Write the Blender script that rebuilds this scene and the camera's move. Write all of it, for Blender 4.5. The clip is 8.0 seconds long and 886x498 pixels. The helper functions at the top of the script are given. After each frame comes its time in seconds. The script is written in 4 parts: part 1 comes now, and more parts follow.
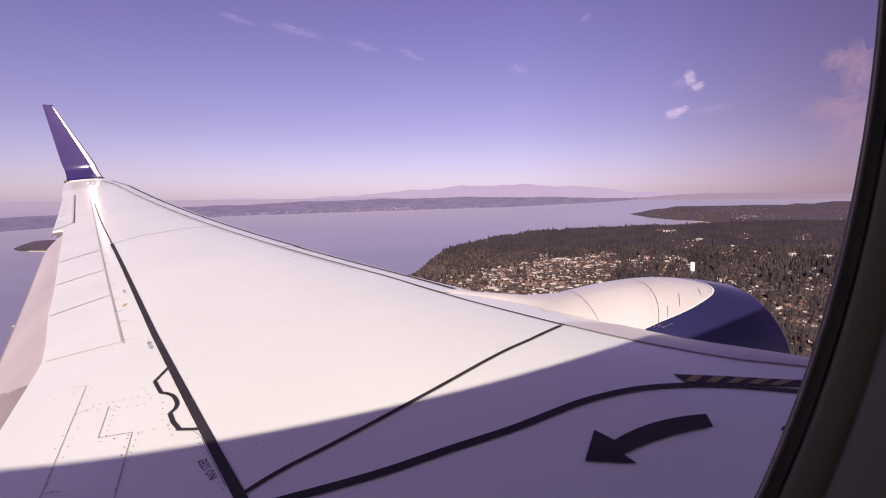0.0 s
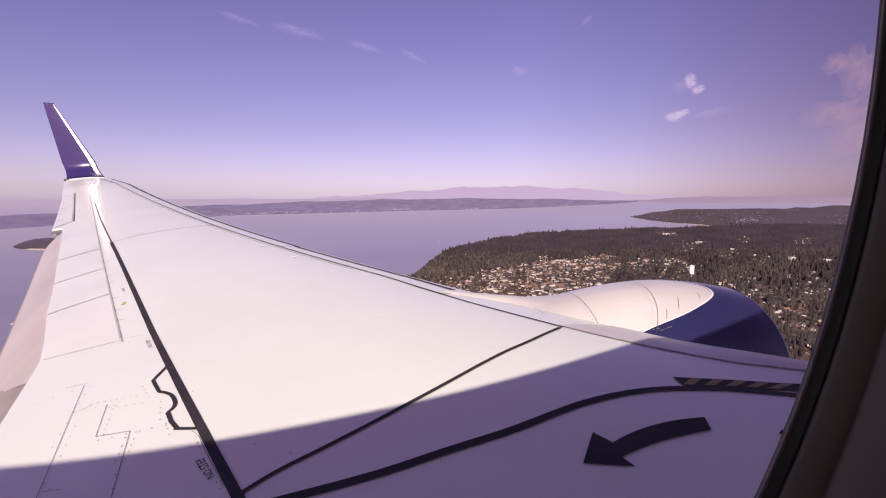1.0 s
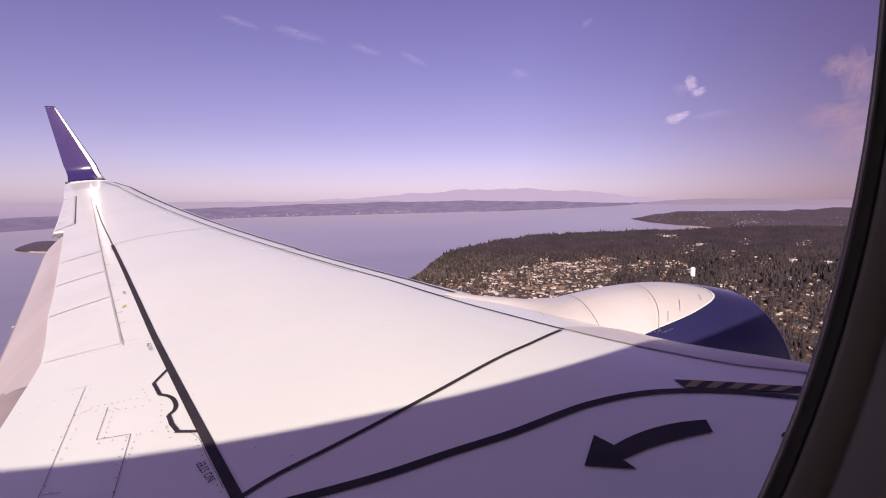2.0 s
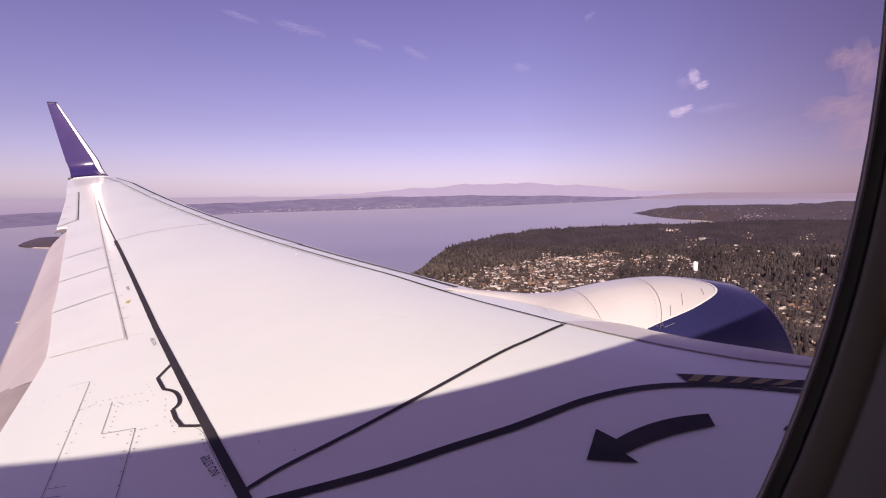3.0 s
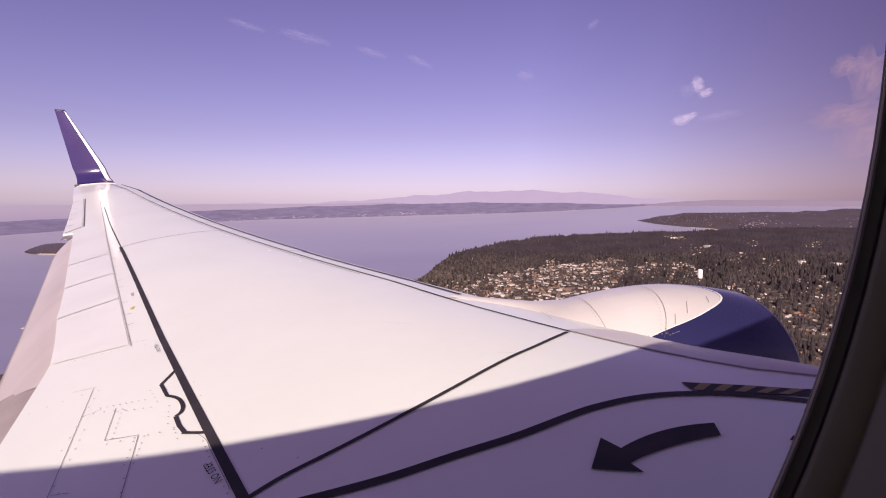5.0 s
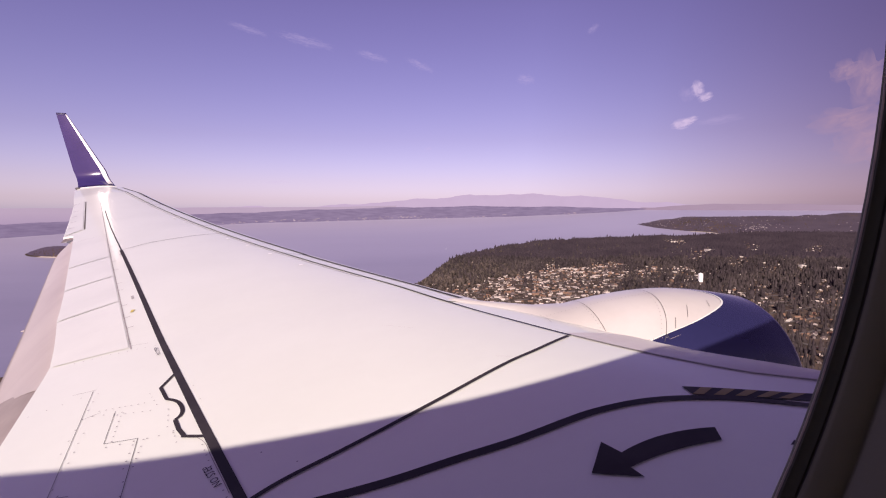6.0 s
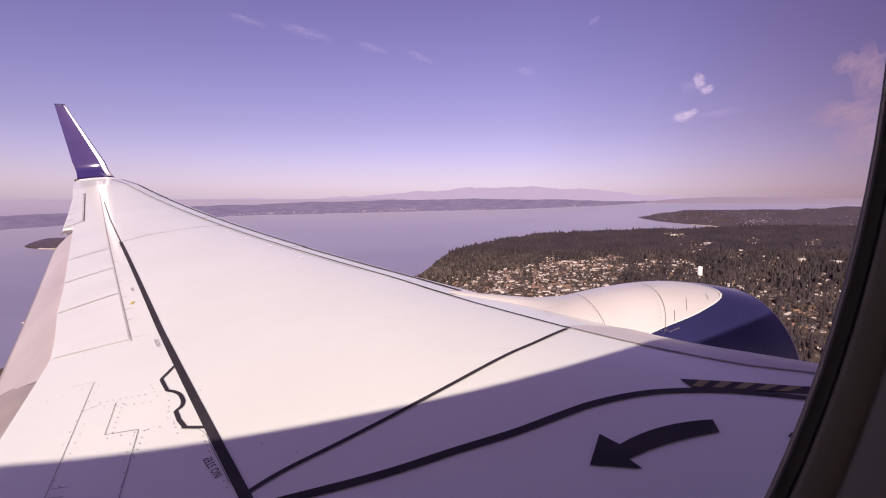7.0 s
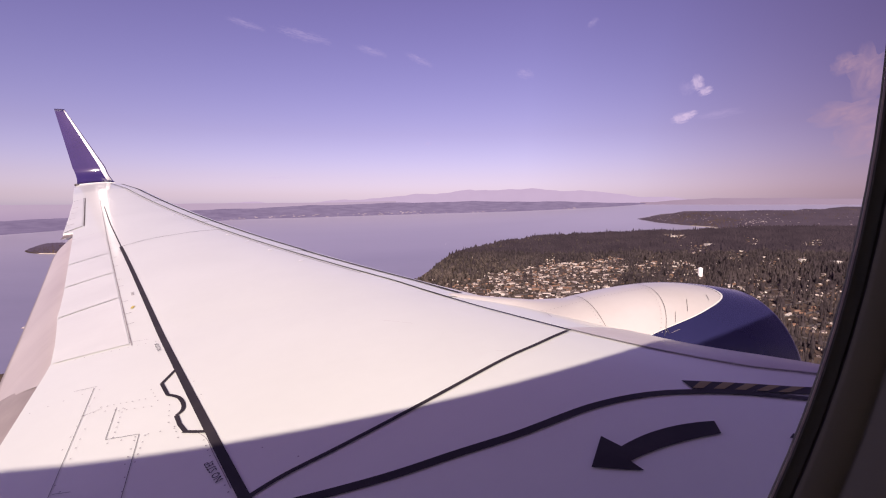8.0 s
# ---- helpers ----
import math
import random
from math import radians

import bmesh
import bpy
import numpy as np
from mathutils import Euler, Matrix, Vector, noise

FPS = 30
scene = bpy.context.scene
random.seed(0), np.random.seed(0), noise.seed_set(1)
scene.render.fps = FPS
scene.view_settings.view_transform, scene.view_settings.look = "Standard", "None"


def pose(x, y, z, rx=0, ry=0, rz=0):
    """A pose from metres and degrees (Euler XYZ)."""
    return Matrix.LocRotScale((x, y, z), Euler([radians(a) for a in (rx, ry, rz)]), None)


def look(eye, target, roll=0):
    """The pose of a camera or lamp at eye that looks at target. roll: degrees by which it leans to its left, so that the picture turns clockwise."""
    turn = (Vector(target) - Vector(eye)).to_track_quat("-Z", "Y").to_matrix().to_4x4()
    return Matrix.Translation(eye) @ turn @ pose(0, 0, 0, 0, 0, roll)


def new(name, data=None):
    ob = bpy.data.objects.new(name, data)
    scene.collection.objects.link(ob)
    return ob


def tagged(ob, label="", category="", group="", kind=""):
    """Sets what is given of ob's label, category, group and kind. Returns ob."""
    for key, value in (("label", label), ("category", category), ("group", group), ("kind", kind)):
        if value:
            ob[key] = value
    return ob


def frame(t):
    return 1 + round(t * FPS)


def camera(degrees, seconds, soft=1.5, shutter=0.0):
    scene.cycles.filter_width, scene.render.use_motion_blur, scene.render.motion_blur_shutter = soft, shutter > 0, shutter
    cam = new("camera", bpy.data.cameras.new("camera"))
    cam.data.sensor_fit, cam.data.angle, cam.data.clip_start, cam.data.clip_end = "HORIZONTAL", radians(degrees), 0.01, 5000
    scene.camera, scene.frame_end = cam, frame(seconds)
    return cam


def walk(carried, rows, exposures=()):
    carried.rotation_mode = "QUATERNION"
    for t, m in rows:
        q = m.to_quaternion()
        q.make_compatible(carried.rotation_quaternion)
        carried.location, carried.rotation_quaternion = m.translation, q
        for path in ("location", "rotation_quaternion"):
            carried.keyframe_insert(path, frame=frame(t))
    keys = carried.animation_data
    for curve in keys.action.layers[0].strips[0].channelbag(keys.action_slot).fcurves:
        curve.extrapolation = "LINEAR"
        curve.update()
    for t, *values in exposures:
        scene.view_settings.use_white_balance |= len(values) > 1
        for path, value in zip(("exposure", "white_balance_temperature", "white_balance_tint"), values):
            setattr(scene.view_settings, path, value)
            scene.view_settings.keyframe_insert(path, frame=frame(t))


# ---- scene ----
# The world axes are the aircraft's: x towards the nose, y outboard over the left wing, z up.
# The origin is the seat position by the cabin window.

# ---- camera ----
cam = camera(82.83, 8.0, soft=1.12)
TURNS = [
    (0.0, 16.384, -5.183, -0.343), (0.5, 16.434, -5.261, 0.000), (1.0, 16.425, -5.058, 0.111),
    (1.5, 16.402, -4.693, 0.075), (3.0, 16.096, -5.371, -0.127), (3.5, 15.908, -5.628, -0.042),
    (4.0, 15.749, -5.398, 0.000), (4.5, 15.693, -4.965, -0.047), (6.0, 15.640, -4.164, 0.036),
    (6.5, 15.639, -4.548, 0.105), (7.0, 15.673, -5.003, 0.180), (7.5, 15.627, -4.889, -0.003),
    (8.0, 15.659, -4.705, -0.151)]


def turned(yaw, pitch, roll):
    a, p = radians(yaw), radians(pitch)
    ahead = (math.sin(a) * math.cos(p), math.cos(a) * math.cos(p), math.sin(p))
    return look((0, 0, 0), ahead) @ pose(0, 0, 0, 0, 0, roll)


walk(cam, [(t, turned(a, p, r)) for t, a, p, r in TURNS], exposures=[(0.0, -0.09, 6500, 38), (3.0, -0.09, 6510, 39), (7.0, -0.09, 6590, 40), (8.0, -0.09, 6600, 40)])

# ---- light ----
SUN = Vector((-0.31, -0.78, 0.568)).normalized()
world = bpy.data.worlds.new("sky")
scene.world = world
world.use_nodes = True
wn = world.node_tree.nodes
wn.clear()
sky = wn.new("ShaderNodeTexSky")
sky.sky_type = "NISHITA"
sky.sun_disc = False
sky.sun_elevation = math.asin(SUN.z)
sky.sun_rotation = math.atan2(SUN.x, SUN.y)
sky.altitude, sky.air_density, sky.dust_density, sky.ozone_density = 300, 1.0, 1.2, 1.5
bg = wn.new("ShaderNodeBackground")
bg.inputs["Strength"].default_value = 0.111
wo = wn.new("ShaderNodeOutputWorld")
# thin violet haze that lies over the blue, paler towards the horizon
wc, wz, wr, wm = (wn.new(k) for k in ("ShaderNodeTexCoord", "ShaderNodeSeparateXYZ", "ShaderNodeValToRGB", "ShaderNodeMix"))
wm.data_type, wm.blend_type = "RGBA", "MULTIPLY"
wm.inputs[0].default_value = 1.0
stops = wr.color_ramp.elements
stops[0].position, stops[0].color = 0.0, (1.24, 1.22, 1.66, 1)
stops[1].position, stops[1].color = 1.0, (0.97, 0.52, 0.65, 1)
for at, c in ((0.025, (1.11, 0.995, 1.27, 1)), (0.06, (1.08, 0.89, 1.08, 1)), (0.14, (1.03, 0.755, 0.915, 1)), (0.36, (1.07, 0.675, 0.90, 1)), (0.6, (0.90, 0.50, 0.65, 1))):
    stops.new(at).color = c
wl = world.node_tree.links
wl.new(wc.outputs["Generated"], wz.inputs[0])
wl.new(wz.outputs[2], wr.inputs[0])
wl.new(sky.outputs[0], wm.inputs[6])
wl.new(wr.outputs[0], wm.inputs[7])
# sky dimmed ahead of the wing, standing in for dark fall-off by the window
dull, dm = wn.new("ShaderNodeValToRGB"), wn.new("ShaderNodeMix")
dm.data_type, dm.blend_type = "RGBA", "MULTIPLY"
dm.inputs[0].default_value = 1.0
dim_stops = dull.color_ramp.elements
dim_stops[0].position, dim_stops[0].color = 0.42, (1, 1, 1, 1)
dim_stops[1].position, dim_stops[1].color = 0.86, (0.52, 0.42, 0.46, 1)
dim_stops.new(0.60).color = (0.88, 0.86, 0.875, 1)
dim_stops.new(0.72).color = (0.74, 0.67, 0.69, 1)
wl.new(wz.outputs[0], dull.inputs[0])
wl.new(wm.outputs[2], dm.inputs[6])
wl.new(dull.outputs[0], dm.inputs[7])
wl.new(dm.outputs[2], bg.inputs[0])
world.node_tree.links.new(bg.outputs[0], wo.inputs[0])
sun = new("sun", bpy.data.lights.new("sun", "SUN"))
sun.data.energy, sun.data.angle, sun.data.color = 5.5, radians(0.53), (0.982, 0.995, 0.77)
sun.matrix_world = look((0, 0, 60), Vector((0, 0, 60)) - SUN)


# ---- materials ----
def links(mat):
    return mat.node_tree.nodes, mat.node_tree.links


def paint(name, color, rough=0.5, metal=0.0, vary=0.08, scale=3.0, bump=0.0, bump_scale=40.0, second=None, coat=0.0,
          island=0.0, stretch=(1, 1, 1), spec=0.5):
    """A surface with grain at two scales; second: a colour that stains it; island: how far pieces differ."""
    mat = bpy.data.materials.new(name)
    mat.use_nodes = True
    n, l = links(mat)
    b = n["Principled BSDF"]
    b.inputs["Roughness"].default_value, b.inputs["Metallic"].default_value = rough, metal
    b.inputs["Coat Weight"].default_value, b.inputs["Coat Roughness"].default_value = coat, 0.20
    b.inputs["Specular IOR Level"].default_value = spec
    tc = n.new("ShaderNodeTexCoord")
    mp = n.new("ShaderNodeMapping")
    mp.inputs["Scale"].default_value = stretch
    l.new(tc.outputs["Object"], mp.inputs[0])
    big, fine = n.new("ShaderNodeTexNoise"), n.new("ShaderNodeTexNoise")
    big.inputs["Scale"].default_value, fine.inputs["Scale"].default_value = scale, scale * 14
    big.inputs["Detail"].default_value, fine.inputs["Detail"].default_value = 5, 3
    for t in (big, fine):
        l.new(mp.outputs[0], t.inputs["Vector"])
    mix = n.new("ShaderNodeMix")
    mix.data_type = "RGBA"
    other = second or [c * (1 - 2.5 * vary) for c in color]
    mix.inputs[6].default_value, mix.inputs[7].default_value = (*color, 1), (*other, 1)
    ramp = n.new("ShaderNodeMapRange")
    ramp.inputs[1].default_value, ramp.inputs[2].default_value = 0.40, 0.68
    l.new(big.outputs[0], ramp.inputs[0])
    l.new(ramp.outputs[0], mix.inputs[0])
    hsv = n.new("ShaderNodeHueSaturation")
    val = n.new("ShaderNodeMapRange")
    val.inputs[3].default_value, val.inputs[4].default_value = 1 - vary, 1 + vary
    l.new(fine.outputs[0], val.inputs[0])
    l.new(mix.outputs[2], hsv.inputs["Color"])
    if island:
        geo = n.new("ShaderNodeNewGeometry")
        iv = n.new("ShaderNodeMapRange")
        iv.inputs[3].default_value, iv.inputs[4].default_value = 1 - island, 1 + island
        l.new(geo.outputs["Random Per Island"], iv.inputs[0])
        mul = n.new("ShaderNodeMath")
        mul.operation = "MULTIPLY"
        l.new(iv.outputs[0], mul.inputs[0])
        l.new(val.outputs[0], mul.inputs[1])
        l.new(mul.outputs[0], hsv.inputs["Value"])
    else:
        l.new(val.outputs[0], hsv.inputs["Value"])
    l.new(hsv.outputs[0], b.inputs["Base Color"])
    if bump:
        bp = n.new("ShaderNodeBump")
        bp.inputs["Strength"].default_value, bp.inputs["Distance"].default_value = bump, 0.02
        nz = n.new("ShaderNodeTexNoise")
        nz.inputs["Scale"].default_value = bump_scale
        l.new(mp.outputs[0], nz.inputs["Vector"])
        l.new(nz.outputs[0], bp.inputs["Height"])
        l.new(bp.outputs[0], b.inputs["Normal"])
    return mat


WHITE = paint("white_aircraft_paint", (0.79, 0.81, 0.745), 0.32, vary=0.015, scale=0.8, second=(0.75, 0.77, 0.705), coat=0.5)
WHITE.node_tree.nodes["Principled BSDF"].inputs["Coat Roughness"].default_value = 0.09
NACELLE = paint("pale_grey_nacelle_paint", (0.62, 0.585, 0.555), 0.30, vary=0.03, scale=1.2, second=(0.56, 0.52, 0.485), coat=0.5)
PANEL = paint("panel_paint", (0.78, 0.79, 0.735), 0.33, vary=0.02, scale=1.5, second=(0.72, 0.73, 0.68), coat=0.5)
PANEL.node_tree.nodes["Principled BSDF"].inputs["Coat Roughness"].default_value = 0.09
FLAPGREY = paint("flap_grey_paint", (0.52, 0.455, 0.42), 0.35, vary=0.04, scale=1.3, second=(0.45, 0.385, 0.36), coat=0.2, stretch=(3.0, 0.2, 1))
GAPSHADE = paint("gap_shade_grey", (0.20, 0.165, 0.16), 0.7, vary=0.1, scale=2.0, second=(0.13, 0.105, 0.105))
FLAPDARK = paint("shaded_flap_paint", (0.36, 0.30, 0.285), 0.5, vary=0.06, scale=1.6, second=(0.26, 0.215, 0.205), stretch=(2.5, 0.6, 1))
METAL = paint("pale_leading_edge_skin", (0.59, 0.535, 0.515), 0.36, 0.1, vary=0.03, scale=2.0, second=(0.62, 0.61, 0.6))
WINGLET = paint("violet_blue_winglet_paint", (0.034, 0.022, 0.105), 0.6, vary=0.05, scale=1.5, second=(0.044, 0.029, 0.125), coat=1.0, spec=0.05)
WINGLET.node_tree.nodes["Principled BSDF"].inputs["Coat Roughness"].default_value = 0.12
BLUE = paint("dark_blue_paint", (0.021, 0.021, 0.074), 0.24, vary=0.04, scale=2.0, coat=0.7, spec=0.4)
EDGE = paint("pale_leading_edge", (0.84, 0.83, 0.82), 0.35, 0.25, vary=0.03, scale=2.0)
BLACK = paint("black_marking_paint", (0.028, 0.022, 0.026), 0.6, vary=0.12, scale=5.0, second=(0.040, 0.033, 0.036), spec=0.25)
YELLOW = paint("yellow_marking_paint", (0.25, 0.185, 0.05), 0.5, vary=0.06, scale=6.0)
MARKYELLOW = paint("bright_yellow_paint", (0.62, 0.50, 0.10), 0.5, vary=0.06, scale=6.0)
SEAM = paint("joint_sealant", (0.36, 0.33, 0.33), 0.7, vary=0.15, scale=6.0)
RUBBER = paint("grey_brown_rubber", (0.105, 0.105, 0.085), 0.7, vary=0.1, scale=30)
FRAMEGREY = paint("window_frame_grey", (0.13, 0.12, 0.10), 0.8, vary=0.05, scale=20, spec=0.15)
PALELIP = paint("pale_frame_lip", (0.62, 0.50, 0.44), 0.6, vary=0.05, scale=25)
LINING = paint("cabin_lining_plastic", (0.235, 0.215, 0.14), 0.6, vary=0.006, scale=25)
SKIN = paint("fuselage_paint", (0.8, 0.79, 0.78), 0.3, vary=0.02, scale=1.0)
WATER = paint("sea_water", (0.216, 0.202, 0.298), 0.34, vary=0.05, scale=0.0016, second=(0.252, 0.234, 0.338), bump=0.15, bump_scale=0.05, spec=0.9, stretch=(0.35, 1.6, 1))
WATER.node_tree.nodes["Principled BSDF"].inputs["IOR"].default_value = 1.6


def haze_far_water(mat):
    """Haze painted into the water's colour: paler with distance, darker near, wind lanes between."""
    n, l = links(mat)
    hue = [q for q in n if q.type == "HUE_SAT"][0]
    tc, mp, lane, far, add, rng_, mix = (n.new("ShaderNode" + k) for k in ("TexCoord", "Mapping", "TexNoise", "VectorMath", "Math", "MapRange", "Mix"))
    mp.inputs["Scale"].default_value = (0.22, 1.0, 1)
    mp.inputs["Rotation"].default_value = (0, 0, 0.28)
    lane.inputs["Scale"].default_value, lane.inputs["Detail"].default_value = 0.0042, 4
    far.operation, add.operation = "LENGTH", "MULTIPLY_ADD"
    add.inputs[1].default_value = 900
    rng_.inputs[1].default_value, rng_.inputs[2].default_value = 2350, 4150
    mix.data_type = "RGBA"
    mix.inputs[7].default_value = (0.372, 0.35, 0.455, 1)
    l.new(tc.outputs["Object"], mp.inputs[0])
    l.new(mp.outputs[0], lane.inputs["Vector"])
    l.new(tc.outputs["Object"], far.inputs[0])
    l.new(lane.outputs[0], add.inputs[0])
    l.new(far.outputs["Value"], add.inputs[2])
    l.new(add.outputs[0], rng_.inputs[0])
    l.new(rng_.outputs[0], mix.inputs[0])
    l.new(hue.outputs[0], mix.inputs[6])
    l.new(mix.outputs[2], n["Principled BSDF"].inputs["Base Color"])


haze_far_water(WATER)
LAND = paint("dry_grass_and_soil", (0.110, 0.077, 0.060), 0.95, vary=0.35, scale=0.012, second=(0.050, 0.039, 0.032), spec=0.1)
CONIFER = paint("conifer_needles", (0.042, 0.033, 0.035), 0.9, vary=0.2, scale=0.006, second=(0.064, 0.051, 0.049), island=0.35, spec=0.1)
BROADLEAF = paint("broadleaf_foliage", (0.066, 0.053, 0.046), 0.9, vary=0.2, scale=0.006, second=(0.088, 0.069, 0.058), island=0.35, spec=0.1)
ROAD = paint("asphalt", (0.13, 0.11, 0.10), 0.9, vary=0.1, scale=0.05)
JOINT = paint("dark_joint", (0.10, 0.09, 0.085), 0.7, vary=0.15, scale=6.0)
TOWER = paint("white_tank_paint", (0.85, 0.84, 0.82), 0.5, vary=0.03, scale=0.1)


# ---- mesh helpers ----
def mesh_of(name, verts, faces, mat, smooth=False):
    me = bpy.data.meshes.new(name)
    me.from_pydata([tuple(v) for v in verts], [], faces)
    me.materials.append(mat)
    if smooth:
        me.shade_smooth()
    me.update()
    return me


def piece(name, verts, faces, mat, parent=None, label="", smooth=False):
    """One mesh object under a thing or a part."""
    ob = new(name, mesh_of(name, verts, faces, mat, smooth))
    if parent is not None:
        ob.parent = parent
    if label:
        ob["label"] = label
    return ob


def grid_faces(nu, nv, wrap=False, base=0):
    f = []
    for i in range(nu - 1):
        for j in range(nv if wrap else nv - 1):
            k = (j + 1) % nv
            f.append((base + i * nv + j, base + i * nv + k, base + (i + 1) * nv + k, base + (i + 1) * nv + j))
    return f


def smoothstep(a, b, x):
    t = np.clip((x - a) / (b - a), 0, 1)
    return t * t * (3 - 2 * t)


# ---- wing shape ----
X_APEX, SWEEP = 3.722, 0.5222
Y_KINK, X_KINK, Y_TIP = 4.14, -2.45, 17.2


def x_le(y):
    return X_APEX - SWEEP * y


def x_te(y):
    outer = X_KINK + (-6.05 - X_KINK) * (y - Y_KINK) / (15.65 - Y_KINK)
    return np.where(y > Y_KINK, outer, X_KINK - 0.05 * (y - Y_KINK))


def z_le(y):
    bent = np.minimum(y, 14.5)
    return -1.0705 + 0.0447 * bent + 0.0054 * np.maximum(bent - 2, 0) ** 2 + 0.12 * (y - bent)


def thick(s):
    return 0.525 * (0.2969 * np.sqrt(s) - 0.126 * s - 0.3516 * s * s + 0.2843 * s ** 3 - 0.1036 * s ** 4)


def top(x, y):
    """Height of the wing's upper skin."""
    x, y = np.asarray(x, float), np.asarray(y, float)
    c = x_le(y) - x_te(y)
    s = np.clip((x_le(y) - x) / c, 0, 1.2)
    s1 = np.minimum(s, 1)
    drop = 0.1359 + (0.07 - 0.1359) * y / 15.65
    root = 0.05 * (1 - smoothstep(1.7, 2.6, y)) * (1 - smoothstep(0.3, 0.8, x_le(y) - x))
    return z_le(y) + c * (thick(s1) + 0.08 * s1 * (1 - s1)) - drop * np.maximum(x_le(y) - x, 0) + root


def under(x, y):
    c = x_le(y) - x_te(y)
    s = np.clip((x_le(y) - x) / c, 0, 1)
    drop = 0.1359 + (0.07 - 0.1359) * y / 15.65
    return z_le(y) - c * 0.8 * thick(s) - drop * (x_le(y) - x)


airplane = new("airplane")
tagged(airplane, "white twin-engine airliner in flight with dark blue winglet and engine", "airplane")

# main wing shell, closed section lofted along the span; the last stations turn up into the winglet
N_S = 44
ss = (1 - np.cos(np.linspace(0, math.pi, N_S))) / 2


def x_end(y):
    """Aft edge of the fixed upper skin and spoilers; the flaps come out from under it."""
    frac = float(np.interp(y, [4.14, 4.7, 5.4, 6.0, 7.9, 9.6, 9.98, 10.06, 11.8, 13.4, 14.5, 16.7], [0.828, 0.826, 0.831, 0.826, 0.824, 0.82, 0.822, 0.876, 0.862, 0.850, 0.862, 0.878]))
    if y < 4.14:
        return -1.765 + 0.205 * (4.14 - y)
    return float(x_le(y) - frac * (x_le(y) - x_te(y)))


def wing_shell():
    verts = []
    ys = np.concatenate([np.linspace(-0.6, 6, 34), np.linspace(6.2, 9.9, 18), [9.98, 10.06], np.linspace(10.15, Y_TIP - 0.9, 32)])
    n = 2 * N_S - 2
    for y in ys:
        c = float(x_le(y) - x_te(y))
        xs = x_le(y) - ss * (float(x_le(y)) - x_end(y))
        up = top(xs, y)
        lo = under(xs, y)
        lo[-1] = up[-1] - 0.05
        ring = [(x, y, z) for x, z in zip(xs, up)] + [(x, y, min(z, u - 0.02)) for x, z, u in
                                                     list(zip(xs, lo, up))[-1:0:-1]]
        verts += ring
        n = len(ring)
    f = grid_faces(len(ys), n, True)
    return verts, f


v, f = wing_shell()
wing = piece("wing", v, f, WHITE, airplane, "glossy white swept wing with upturned tip", True)

# tip blend and winglet
def wing_station(u):
    """u 0 at the wing end, 1 at the winglet's top: leading edge, trailing edge, direction of the upper skin's normal."""
    a, b = min(u / 0.30, 1.0), max(u - 0.30, 0) / 0.70
    lean = radians(86) * smoothstep(0, 1, a)
    y0 = Y_TIP - 0.9
    y = y0 + 1.12 * math.sin(a * math.pi / 2) + 0.16 * b
    h = 0.59 * (1 - math.cos(a * math.pi / 2)) + 1.70 * b
    xl = x_le(y0) - 0.85 * (0.75 * math.sin(a * math.pi / 2) + 0.25 * a) - 1.04 * b
    xt = x_end(y0) - 0.42 * a - 0.44 * b
    zl = float(z_le(y0)) + h
    zt = float(top(x_end(y0), y0)) - 0.01 + h + 0.06 * u
    return Vector((xl, y, zl)), Vector((xt, y - 0.02, zt)), Vector((0, -math.sin(lean), math.cos(lean)))


def winglet_part(name, u0, u1, s0, s1, mat, label, proud=0.0, nu=24):
    us, rings = np.linspace(u0, u1, nu), []
    k = 20
    sv = s0 + (s1 - s0) * (1 - np.cos(np.linspace(0, math.pi, k))) / 2
    for u in us:
        a, b, n = wing_station(float(u))
        c = (b - a).length
        up = [a.lerp(b, float(s)) + n * (c * (float(thick(s)) * 0.8 + 0.02 * s * (1 - s)) + proud) for s in sv]
        lo = [a.lerp(b, float(s)) - n * (c * float(thick(s)) * 0.5 + proud + 0.004) for s in sv]
        rings += up + lo[::-1]
    nv = 2 * k
    faces = grid_faces(nu, nv, True) + [tuple(range(nv)), tuple(range((nu - 1) * nv, nu * nv))[::-1]]
    return piece(name, rings, faces, mat, airplane, label, True)


winglet_part("wing_tip", 0.0, 0.12, 0.0, 1.0, WHITE, "white upturned wing tip", nu=10)
winglet = winglet_part("winglet", 0.12, 1.0, 0.0, 1.0, WINGLET, "dark blue blended winglet")
edge = winglet_part("leading_edge", 0.15, 0.985, 0.03, 0.16, EDGE, "pale bright leading edge", 0.006)
edge.parent = winglet


def tip_light():
    """The dark stub of the tail light where the winglet meets the wing's trailing edge."""
    a, b, n = wing_station(0.11)
    verts = []
    for i, (w, r) in enumerate(((-0.06, 0.036), (0.03, 0.034), (0.055, 0.012))):
        for j in range(10):
            q = 2 * math.pi * j / 10
            verts.append((b.x - w, b.y - 0.02 + r * math.cos(q), b.z + r * math.sin(q)))
    piece("tip_light", verts, grid_faces(3, 10, True) + [tuple(range(20, 30))], JOINT, airplane, "small dark tail light housing", True)


tip_light()


